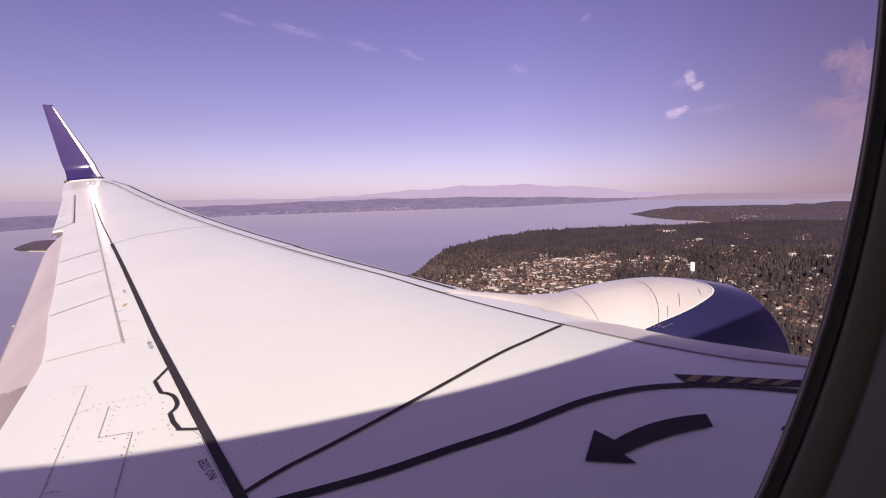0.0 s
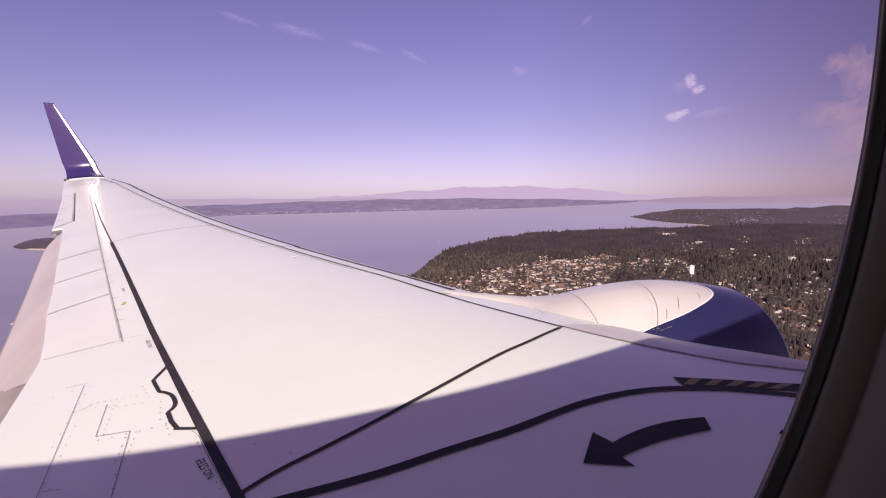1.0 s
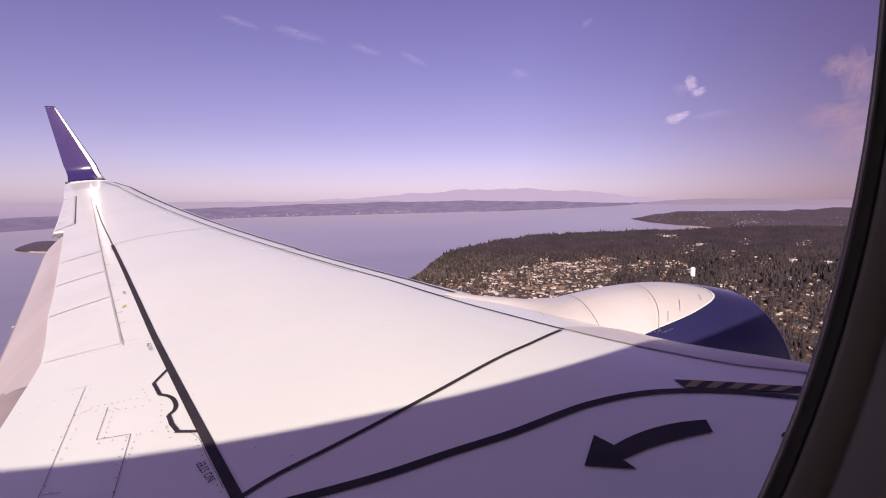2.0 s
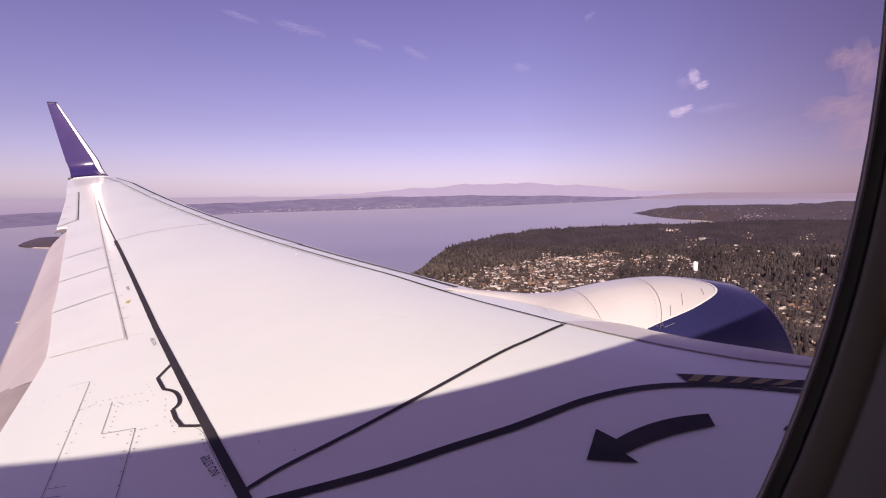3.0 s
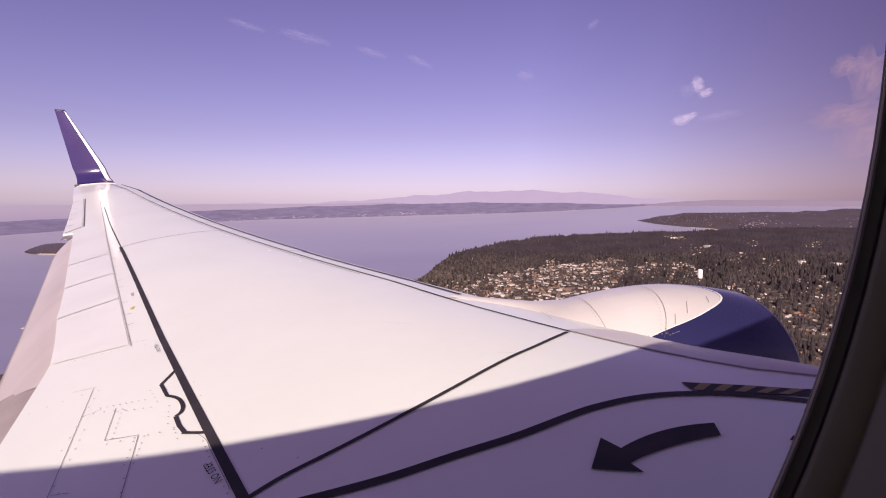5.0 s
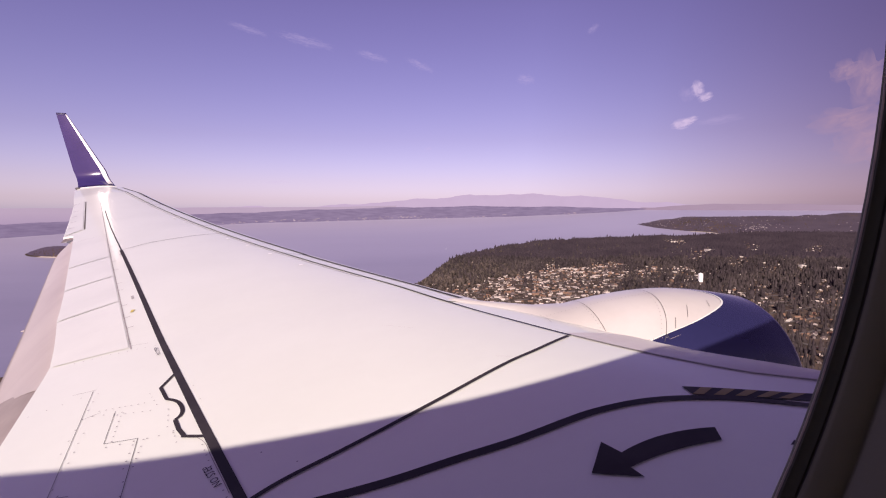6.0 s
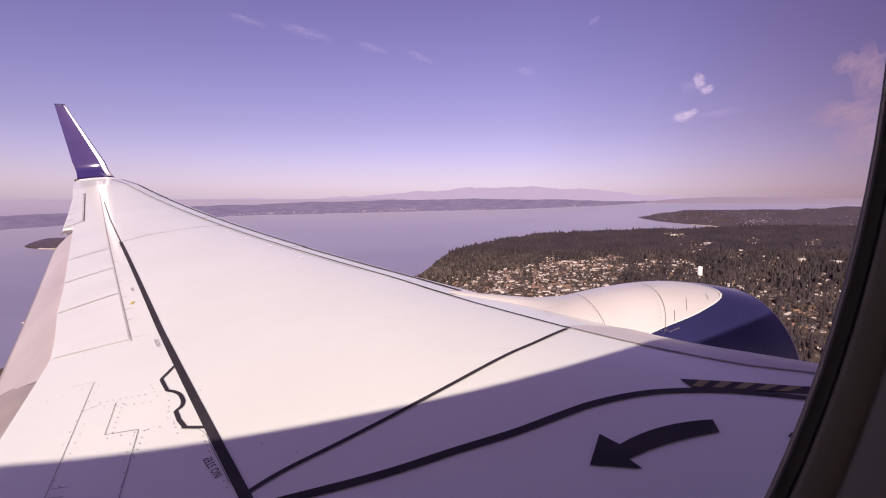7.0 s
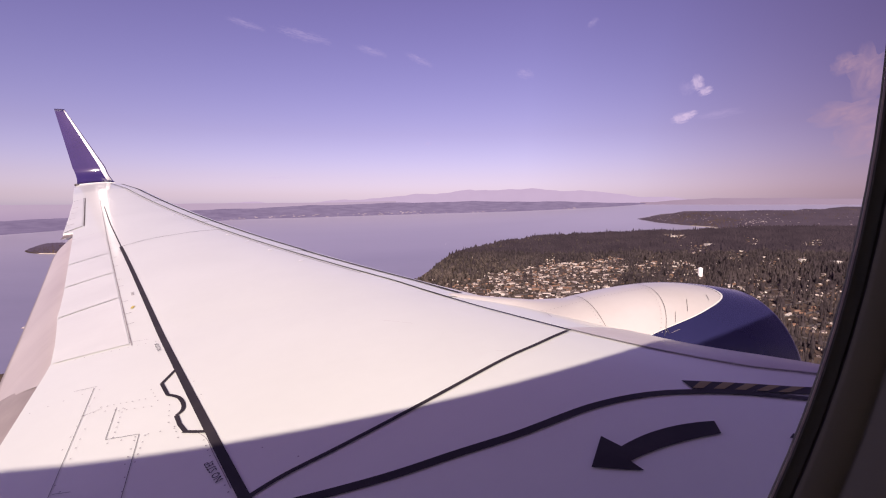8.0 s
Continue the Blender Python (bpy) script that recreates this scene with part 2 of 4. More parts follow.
# ---- draped pieces on the wing's skin ----
def drape(name, quads, mat, parent, lift=0.005, label="", nu=24, nv=4, deep=0.0, smooth=True):
    """Sheets on the wing skin; each quad is four plan corners a, b, c, d, the long way a-b and d-c."""
    verts, faces = [], []
    for a, b, c, d in quads:
        base = len(verts)
        for i in range(nu + 1):
            u = i / nu
            p = (a[0] + (b[0] - a[0]) * u, a[1] + (b[1] - a[1]) * u)
            q = (d[0] + (c[0] - d[0]) * u, d[1] + (c[1] - d[1]) * u)
            for j in range(nv + 1):
                w = j / nv
                x, y = p[0] + (q[0] - p[0]) * w, p[1] + (q[1] - p[1]) * w
                verts.append((x, y, float(top(x, y)) + lift))
        faces += grid_faces(nu + 1, nv + 1, False, base)
    return piece(name, verts, faces, mat, parent, label, smooth)


def stripe(name, pts, width, mat, parent, lift=0.006, label="", step=0.12, curved=False):
    """A band along a plan polyline, following the skin."""
    dense = []
    if curved:
        q = [Vector(p) for p in (pts[0], *pts, pts[-1])]
        pts = [tuple(0.5 * (2 * b + (c - a) * t + (2 * a - 5 * b + 4 * c - d) * t * t + (3 * b - a - 3 * c + d) * t ** 3))
               for a, b, c, d in zip(q, q[1:], q[2:], q[3:]) for t in (0, 0.2, 0.4, 0.6, 0.8)] + [tuple(pts[-1])]
    for (x0, y0), (x1, y1) in zip(pts[:-1], pts[1:]):
        k = max(1, int(math.hypot(x1 - x0, y1 - y0) / step))
        dense += [(x0 + (x1 - x0) * i / k, y0 + (y1 - y0) * i / k) for i in range(k)]
    dense.append(pts[-1])
    verts = []
    for i, p in enumerate(dense):
        a, b = dense[max(i - 1, 0)], dense[min(i + 1, len(dense) - 1)]
        d = Vector((b[0] - a[0], b[1] - a[1])).normalized()
        w = width / 2
        for s in (-1, 1):
            x, y = p[0] - d.y * w * s, p[1] + d.x * w * s
            verts.append((x, y, float(top(x, y)) + lift))
    return piece(name, verts, grid_faces(len(dense), 2), mat, parent, label, True)


def spar_x(y):
    return 0.46714 + -0.37445 * y + 0.00405 * y * y + -0.000371 * y ** 3


SPAR = [(spar_x(y), y) for y in np.linspace(1.80, 8.03, 40)]
stripe("boundary_line", SPAR, 0.040, BLACK, wing, label="wide black walkway boundary line")
stripe("boundary_line", [(-2.466, 8.03), (-3.226, 10.03), (-3.972, 12.06)], 0.015, BLACK, wing)
stripe("boundary_line", [(-0.235, 1.872), (-0.094, 1.943), (0.126, 2.015), (0.379, 2.113), (0.68, 2.251), (1.06, 2.454), (1.281, 2.564), (1.57, 2.74)], 0.024, BLACK, wing,
       label="thin black boundary line", curved=True)
stripe("boundary_line", [(-0.4, 1.81), (-0.184, 1.786), (0.106, 1.75), (0.309, 1.737), (0.527, 1.744), (0.761, 1.751), (0.9, 1.768), (1.028, 1.79), (1.172, 1.81), (1.381, 1.81),
                         (1.571, 1.775), (1.791, 1.69), (2.009, 1.558), (2.2, 1.43)], 0.044, BLACK, wing, label="black curved escape route line", step=0.04, curved=True)
stripe("boundary_line", [(-0.768, 3.385), (-0.814, 3.202)], 0.019, BLACK, wing, step=0.02)
stripe("boundary_line", [(-0.814, 3.202), (-0.739, 3.015)], 0.019, BLACK, wing, step=0.02)
stripe("boundary_line", [(-0.739, 3.015), (-0.696, 2.974), (-0.655, 2.916), (-0.621, 2.826), (-0.617, 2.765), (-0.636, 2.732)], 0.020, BLACK, wing,
       label="black outline round a jacking point", step=0.02, curved=True)
stripe("boundary_line", [(-0.636, 2.732), (-0.598, 2.623), (-0.555, 2.535)], 0.020, BLACK, wing, step=0.02)
stripe("boundary_line", [(-0.565, 2.537), (-0.491, 2.492), (-0.43, 2.46)], 0.020, BLACK, wing, step=0.02)



stripe("panel_joint", [(1.698, 3.37), (1.668, 3.2), (1.634, 3.071)], 0.004, SEAM, wing, 0.012, curved=True)
stripe("scratch", [(0.52, 3.40), (0.70, 3.24)], 0.0016, FLAPGREY, wing, 0.003)
stripe("scratch", [(1.02, 2.56), (1.14, 2.50)], 0.002, FLAPGREY, wing, 0.003)


# escape arrow: a curved shaft and a barbed head
def arrow(parent):
    verts, faces = [], []

    def lay(x, y):
        verts.append((x, y, float(top(x, y)) + 0.007))

    for i in range(17):
        u = i / 16
        b0, b1, b2 = (1 - u) ** 2, 2 * u * (1 - u), u * u
        hi = (1.085 * b0 + 1.30 * b1 + 1.512 * b2, 1.515 * b0 + 1.585 * b1 + 1.524 * b2)
        lo = (1.062 * b0 + 1.245 * b1 + 1.468 * b2, 1.432 * b0 + 1.472 * b1 + 1.445 * b2)
        for j in range(4):
            lay(hi[0] + (lo[0] - hi[0]) * j / 3, hi[1] + (lo[1] - hi[1]) * j / 3)
    faces += grid_faces(17, 4)
    base = len(verts)
    tip, barbs = (0.938, 1.461), ((1.068, 1.605), (1.098, 1.513), (1.074, 1.434), (1.084, 1.374))
    for i in range(7):
        for bx, by in barbs:
            w = i / 6
            lay(tip[0] + (bx - tip[0]) * w, tip[1] + (by - tip[1]) * w)
    faces += grid_faces(7, 4, False, base)
    return piece("escape_arrow", verts, faces, BLACK, parent, "black curved arrow pointing aft")


arrow(wing)
HAZARD = ((1.662, 1.874), (2.168, 1.633), (2.097, 1.570), (1.645, 1.780))
drape("hazard_strip", [HAZARD], BLACK, wing, 0.005, "black and yellow striped strip")


def on_hazard(u, v):
    """A place on the strip: u along it, v across it from its forward edge."""
    (ax, ay), (bx, by), (cx, cy), (dx, dy) = HAZARD
    fx, fy, gx, gy = ax + (bx - ax) * u, ay + (by - ay) * u, dx + (cx - dx) * u, dy + (cy - dy) * u
    return fx + (gx - fx) * v, fy + (gy - fy) * v


for i in range(5):
    u = -0.012 + 0.172 * i
    drape("yellow_stripe", [(on_hazard(u + 0.155, 0.05), on_hazard(u + 0.245, 0.05), on_hazard(u + 0.10, 0.93), on_hazard(u + 0.01, 0.93))], YELLOW, wing, 0.007, nu=4)
drape("marker_triangle", [((1.66, 1.335), (1.70, 1.355), (1.70, 1.31), (1.66, 1.335))], BLACK, wing, 0.006, nu=3)
drape("yellow_mark", [((-1.475, 5.085), (-1.505, 5.095), (-1.50, 5.03), (-1.475, 5.02))], MARKYELLOW, wing, 0.006, nu=4)


# lettering
def lettering(text, at, along, size, parent, gap=1.05):
    """Black words on the skin, one part for each word."""
    d = Vector(along).normalized()
    up = Vector((-d.y, d.x))
    start = 0.0
    for word in text.split():
        cu = bpy.data.curves.new("lettering", "FONT")
        cu.body, cu.size, cu.resolution_u, cu.space_character = word, size, 2, gap
        tmp = new("lettering", cu)
        dg = bpy.context.evaluated_depsgraph_get()
        me = bpy.data.meshes.new_from_object(tmp.evaluated_get(dg))
        bpy.data.objects.remove(tmp)
        ahead = start
        for v in me.vertices:
            along_x = start + v.co.x
            ahead = max(ahead, along_x)
            x, y = at[0] + d.x * along_x + up.x * v.co.y, at[1] + d.y * along_x + up.y * v.co.y
            v.co = (x, y, float(top(x, y)) + 0.006)
        start = ahead + 0.34 * size * gap
        me.materials.clear()
        me.materials.append(BLACK)
        ob = new("lettering", me)
        ob.parent = parent
        ob["label"] = "black lettering " + word


lettering("NO STEP", (-0.320, 2.046), (-0.40, 0.92), 0.044, wing)
lettering("NO STEP", (-0.958, 3.80), (-0.33, 0.95), 0.036, wing, 1.4)
for cx, cy in ((-1.585, 5.46), (-2.36, 7.7)):
    drape("lettering_bar", [((cx - 0.0075 * k, cy + 0.021 * k), (cx - 0.0075 * k - 0.004, cy + 0.021 * k + 0.011), (cx - 0.0075 * k - 0.026, cy + 0.021 * k + 0.004),
                             (cx - 0.0075 * k - 0.022, cy + 0.021 * k - 0.007)) for k in range(6)], SEAM, wing, 0.006, nu=2, nv=2)


# slats: proud leading-edge skins with dark joints behind them
def seam_x(y):
    return float(x_le(y)) - float(np.interp(y, [1.0, 1.74, 1.91, 2.06, 2.24, 2.45, 2.75, 3.5, 4.6, 8.3, 16.2], [0.42, 0.531, 0.626, 0.657, 0.676, 0.687, 0.688, 0.645, 0.506, 0.49, 0.40]))


def slat(y0, y1, mat, label):
    verts = []
    n, m = max(6, int((y1 - y0) * 6)), 18
    for i in range(n + 1):
        y = y0 + (y1 - y0) * i / n
        for j in range(m + 1):
            w = (j / m) ** 2
            x = float(x_le(y)) - w * (float(x_le(y)) - seam_x(y) - 0.012)
            verts.append((x + 0.006 * (1 - w), y, float(top(x, y)) + 0.006))
    piece("slat", verts, grid_faces(n + 1, m + 1), mat, wing, label, True)


slat(0.5, 2.80, METAL, "pale grey inboard leading edge skin")
for y0, y1 in ((3.85, 6.55), (6.57, 9.4), (9.42, 12.4), (12.42, 16.2)):
    slat(y0, y1, PANEL, "white painted slat")
stripe("slat_joint", [(seam_x(y), y) for y in np.linspace(0.6, 2.75, 14)], 0.006, SEAM, wing, 0.004)
stripe("slat_joint", [(seam_x(y), y) for y in np.linspace(2.75, 4.2, 12)], 0.020, BLACK, wing, 0.005)
stripe("slat_joint", [(seam_x(y), y) for y in np.linspace(4.2, 16.2, 50)], 0.014, BLACK, wing, 0.004)
stripe("slat_joint", [(seam_x(y) - 0.06, y) for y in np.linspace(5.0, 16.2, 50)], 0.009, SEAM, wing, 0.004)
# slat noses turned from the sun: their shade painted as black bands
stripe("slat_edge_shade", [(seam_x(y) + 0.225, y) for y in np.linspace(4.0, 6.6, 18)], 0.05, BLACK, wing, 0.011)
stripe("slat_edge_shade", [(seam_x(y) + 0.265, y) for y in np.linspace(6.6, 16.2, 50)], 0.055, BLACK, wing, 0.011, "black band painted as the shade on the slat edges")
# glints along the slats, painted as small white patches
for x, y in ((-1.05, 7.896), (-0.72, 7.255), (-0.392, 6.543), (-0.02, 5.75), (-2.289, 10.329), (-2.006, 9.81)):
    drape("slat_glint", [((x - 0.02, y - 0.012), (x + 0.024, y + 0.008), (x + 0.015, y + 0.06), (x - 0.026, y + 0.045))], TOWER, wing, 0.008, nu=4)

# joints of the skin panels
JOINTS = (((-1.247, 3.452), (-1.028, 2.302)), ((-1.003, 3.055), (-0.945, 2.708)), ((-0.945, 2.708), (-0.783, 2.655)), ((-0.783, 2.655), (-0.704, 2.117)),
          ((-1.76, 4.188), (-1.243, 4.161)), ((-1.028, 2.302), (-0.95, 2.27)), ((-1.028, 2.36), (-0.95, 2.33)), ((-1.371, 3.492), (-1.233, 3.464)),
          ((-1.173, 3.076), (-1.09, 3.10)), ((-1.243, 4.161), (-1.119, 4.122)))
for a, b in JOINTS:
    stripe("panel_joint", [a, b], 0.0024, SEAM if b[1] > 3 else JOINT, wing, 0.004)
stripe("panel_joint", [(-0.49, 2.485), (-0.441, 2.406), (-0.402, 2.295), (-0.356, 2.168), (-0.314, 2.055), (-0.285, 1.973)], 0.0026, SEAM, wing, 0.004, curved=True)
stripe("panel_joint", [(-2.46, 8.03), (-2.169, 8.206), (-1.883, 8.264), (-1.593, 8.357), (-1.144, 8.502)], 0.012, JOINT, wing, 0.005)


# spoilers: four proud panels along the hinge line
def hinge_x(y):
    return -1.23 - 0.3518 * (y - 4.11)


stripe("spoiler_joint", [(hinge_x(y), y) for y in np.linspace(4.08, 13.2, 30)], 0.009, SEAM, wing, 0.004)
CUTS = (4.11, 5.484, 6.60, 7.75, 9.5)
for a, b in zip(CUTS[:-1], CUTS[1:]):
    g = 0.012
    a0, b0 = (hinge_x(a + g) - 0.012, a + g), (hinge_x(b - g) - 0.012, b - g)
    a1, b1 = (x_end(a - 0.16 + g) + 0.004, a - 0.16 + g), (x_end(b - 0.17 - g) + 0.004, b - 0.17 - g)
    if a < 4.2:
        a1 = (-1.76, 4.18)
    stripe("spoiler_joint", [(hinge_x(b), b), (x_end(b - 0.17), b - 0.17)], 0.007, SEAM, wing, 0.004)
    drape("spoiler", [(a0, b0, b1, a1)], PANEL, wing, 0.006, "white spoiler panel", nu=20, nv=8)
for y in (4.6, 4.9, 5.3, 5.9, 6.2, 6.9, 7.4, 8.0, 8.4):
    stripe("hinge_tick", [(hinge_x(y), y), (hinge_x(y) + 0.05, y + 0.01)], 0.008, SEAM, wing, 0.006)

# aileron, and a dark sheet painted as the shade between it and the flap
AIL = ((-3.745, 10.36), (-4.86, 13.6))
stripe("aileron_joint", AIL, 0.022, JOINT, wing, 0.004)
stripe("aileron_joint", [AIL[1], (x_end(13.42) + 0.01, 13.42)], 0.022, JOINT, wing, 0.004)
drape("aileron", [((-3.77, 10.36), (-4.885, 13.57), (x_end(13.38) + 0.012, 13.38), (x_end(10.10) + 0.012, 10.10))], PANEL, wing, 0.008, "white aileron", nv=6)
drape("aileron_gap_shade", [((-3.66, 10.02), (-3.95, 10.09), (-3.88, 9.74), (-3.72, 9.80))], GAPSHADE, wing, -0.03, "dark sheet for the shade beside the aileron", nu=6)
for q in (10.7, 11.3, 11.9, 12.5):
    stripe("hinge_tick", [(x_end(q) + 0.03, q), (x_end(q) + 0.12, q + 0.03)], 0.02, SEAM, wing, 0.011)


# flaps: drooped sheets that come out from under the skin
def flap(y0, y1, te, mat, label, fall=0.30, step=0.055, bow=0.0):
    verts, n, m = [], 40, 12
    for i in range(n + 1):
        y = y0 + (y1 - y0) * i / n
        x0, x1 = x_end(y) + 0.10, te(y)
        end = min(1.0, (y1 - y) / bow) if bow else 1.0
        x1 = x0 - 0.1 + (x1 - x0 + 0.1) * math.sqrt(max(1 - (1 - end) ** 2, 0.0004))
        z0 = float(top(x_end(y), y)) - step
        for j in range(m + 1):
            w = j / m
            x = x0 + (x1 - x0) * w
            verts.append((x, y, z0 - fall * (x0 - 0.1 - x) - 0.05 * w * w + 0.028 * math.sin(math.pi * w)))
    for i in range(n + 1):
        x, y, z = verts[i * (m + 1) + m]
        verts.append((x, y, z - 0.02))
    faces = grid_faces(n + 1, m + 1)
    for i in range(n):
        faces.append((i * (m + 1) + m, (i + 1) * (m + 1) + m, (n + 1) * (m + 1) + i + 1, (n + 1) * (m + 1) + i))
    return piece("flap", verts, faces, mat, wing, label, True)


flap(3.92, 9.9, lambda y: -0.79 - 0.3215 * y, FLAPGREY, "lowered grey outboard flap", bow=1.3)
# the inboard flap's darker paint stands in for shade at the gap
flap(0.4, 3.98, lambda y: -2.10, FLAPDARK, "lowered inboard flap, shade put into its darker paint", step=0.059)


def flap_track_pod(y):
    """The rounded tail of a flap track fairing, showing behind the flap."""
    x0 = -0.79 - 0.3215 * y
    z0 = float(top(x_end(y), y)) - 0.055 - 0.30 * (x_end(y) - x0) - 0.06
    verts = []
    for i in range(10):
        w = i / 9
        r = 0.034 * math.sqrt(max(1 - (w * 1.05 - 0.05) ** 2, 0.0)) + 0.002
        for j in range(12):
            a = 2 * math.pi * j / 12
            verts.append((x0 + 0.35 - 0.385 * w, y + r * math.cos(a), z0 - 0.01 + 0.03 * (1 - w) + r * math.sin(a)))
    piece("flap_track_fairing", verts, grid_faces(10, 12, True) + [tuple(range(108, 120))], FLAPGREY, wing, "rounded pale flap track fairing", True)


flap_track_pod(5.82)

# rivets
def rivets(rows, parent, r=0.0040):
    verts, faces = [], []
    for (x0, y0), (x1, y1), n in rows:
        for i in range(n):
            u = (i + random.uniform(-0.1, 0.1)) / max(n - 1, 1)
            cx, cy = x0 + (x1 - x0) * u, y0 + (y1 - y0) * u
            b = len(verts)
            for k in range(6):
                x, y = cx + r * math.cos(k * math.pi / 3), cy + r * math.sin(k * math.pi / 3)
                verts.append((x, y, float(top(x, y)) + 0.005))
            faces.append(tuple(range(b, b + 6)))
    ob = piece("rivets", verts, faces, SEAM, parent, "rows of small dark rivets")
    ob["kind"] = "stuff"


rivets([((-1.20, 3.40), (-1.14, 2.75), 7), ((-1.10, 3.12), (-0.86, 3.05), 8), ((-1.12, 3.08), (-0.95, 3.0), 4), ((-0.96, 3.02), (-0.91, 2.70), 7),
        ((-0.92, 2.66), (-0.62, 2.60), 6), ((-0.75, 2.62), (-0.73, 2.40), 5), ((-0.79, 2.60), (-0.77, 2.40), 4), ((-1.10, 2.90), (-1.06, 2.62), 4),
        ((-1.62, 3.35), (-1.30, 3.40), 5), ((-0.86, 3.16), (-0.78, 2.98), 4), ((-0.70, 2.88), (-0.66, 2.68), 4), ((-0.62, 2.62), (-0.58, 2.50), 3),
        ((-0.452, 2.40), (-0.385, 2.2), 5), ((-0.385, 2.2), (-0.29, 1.95), 6), ((-0.74, 2.3), (-0.70, 2.1), 3), ((-1.04, 2.42), (-1.0, 2.36), 2),
        ((-1.60, 4.12), (-1.05, 4.02), 10), ((-0.98, 3.0), (-0.80, 2.93), 5), ((-0.62, 3.1), (-0.55, 2.9), 2), ((-0.2, 2.2), (-0.05, 2.05), 2)], wing)

# ---- engine ----
EY, EZ, X_LIP = 3.45, -1.393, 3.52


def nacelle_r(x):
    """Outer radius of the nacelle along its axis."""
    front = 0.084 * (min(max(x - 2.557, 0), 0.964) / 0.964) ** 2.4
    return 0.776 - front - 0.10 * max(0.0, 3.0 - x) ** 2


def nacelle_at(x, a, lift=0.0):
    """A place on the nacelle; a: angle from the top, inboard positive. The lower half is deeper."""
    r = nacelle_r(x) + lift
    low = 1.0 if math.cos(a) > 0 else 1.3
    return (x, EY - r * math.sin(a) * (1.0 if math.cos(a) > 0 else 1.0), EZ + r * math.cos(a) * low)


engine = new("engine")
engine.parent = airplane


def split_x(a):
    """Where the blue front meets the white cowl."""
    return float(np.mean(np.interp(np.abs(a - 0.27 + np.linspace(-0.045, 0.045, 7)), [0, 0.06, 0.14, 0.23, 0.32, 0.42, 0.47, 0.52, 0.56, 0.8, 1.4],
                           [3.185, 3.178, 3.138, 3.040, 2.893, 2.688, 2.515, 2.354, 2.249, 1.9, 1.5])))


def cowl(name, front, back, mat, label, n=24, m=160, lift=0.0):
    verts = []
    for i in range(n):
        for j in range(m):
            a = -math.pi + 2 * math.pi * j / m
            x0, x1 = front(a), back(a)
            verts.append(nacelle_at(x0 + (x1 - x0) * i / (n - 1), a, lift))
    return piece(name, verts, grid_faces(n, m, True), mat, engine, label, True)


cowl("inlet_cowl", lambda a: X_LIP, split_x, BLUE, "glossy dark blue inlet cowl")
fan_cowl = cowl("fan_cowl", split_x, lambda a: 0.95, NACELLE, "pale grey fan cowl with riveted joints")
lipv = []
for i in range(9):
    b = math.pi * i / 8
    for j in range(96):
        a = 2 * math.pi * j / 96
        x, y, z = nacelle_at(X_LIP, a)
        k = 1 - 0.10 * (1 - math.cos(b)) / 2
        lipv.append((X_LIP + 0.07 * math.sin(b), EY + (y - EY) * k, EZ + (z - EZ) * k))
piece("inlet_lip", lipv, grid_faces(9, 96, True), BLUE, engine, "dark inlet lip", True)
inner = []
for i in range(6):
    for j in range(64):
        a = 2 * math.pi * j / 64
        x, y, z = nacelle_at(X_LIP, a)
        inner.append((X_LIP - 0.25 * i, EY + (y - EY) * 0.9, EZ + (z - EZ) * 0.9))
piece("inlet_duct", inner, grid_faces(6, 64, True) + [tuple(range(320, 384))], FLAPGREY, engine, "", True)


def fairing_z(x, y):
    """The strut's rounded back, flowing into the cowl with a hollow fillet."""
    u = (2.35 - x) / 1.25
    back = float(np.interp(x, [1.1, 1.18, 1.41, 1.78, 1.97, 2.35, 2.8], [-0.73, -0.70, -0.718, -0.739, -0.735, -0.755, -0.815]))
    mid = float(np.interp(x, [1.1, 1.41, 1.78, 2.35], [3.97, 3.80, 3.62, 3.48]))
    t = abs(y - mid) / (0.80 - 0.55 * u)
    a = back - 0.36 * t ** 1.9
    b = EZ + math.sqrt(max((nacelle_r(x) + 0.001) ** 2 - (y - EY) ** 2, 0.0)) if abs(y - EY) < nacelle_r(x) else -9.0
    k = 0.08 * float(1 - smoothstep(1.7, 2.16, x)) + 0.002
    h = max(k - abs(a - b), 0) / k
    return max(a, b) + h * h * k / 4


def skin_at(x, a, lift):
    """A place on the cowl or, further aft, on the fairing that covers it."""
    x, y, z = nacelle_at(x, a, lift)
    return (x, y, max(z, fairing_z(x, y) + lift)) if x < 2.16 and abs(a) < 1.2 else (x, y, z)


def ring_joint(name, x_of, a0, a1, width, mat, n=40, lift=0.004):
    verts = []
    for i in range(n + 1):
        a = a0 + (a1 - a0) * i / n
        for s in (-0.5, 0.5):
            verts.append(skin_at(x_of(a) + s * width, a, lift))
    piece(name, verts, grid_faces(n + 1, 2), mat, engine, "", True)


ring_joint("cowl_joint", lambda a: 2.64 - 0.32 * a * a, -0.6, 0.84, 0.0034, JOINT)
ring_joint("cowl_joint", lambda a: 2.075 - 0.05 * a, -0.2, 0.95, 0.003, JOINT)
ring_joint("livery_edge", lambda a: split_x(a) + 0.012, -0.2, 0.84, 0.022, PANEL, 60, 0.003)
for x, a0, a1, slope in ((2.785, 0.444, 0.608, 0.5), (2.604, 0.597, 0.714, 0.46), (3.015, 0.375, 0.477, 0.39), (2.458, 0.748, 0.823, 0.0)):
    ring_joint("cowl_mark", lambda q, x=x, a0=a0, slope=slope: x - slope * (q - a0), a0, a1, 0.0035, JOINT, 6)
ring_joint("cowl_mark", lambda q: 2.46 + 3.1 * (0.823 - q), 0.792, 0.823, 0.005, FLAPGREY, 6)
rv, rf = [], []
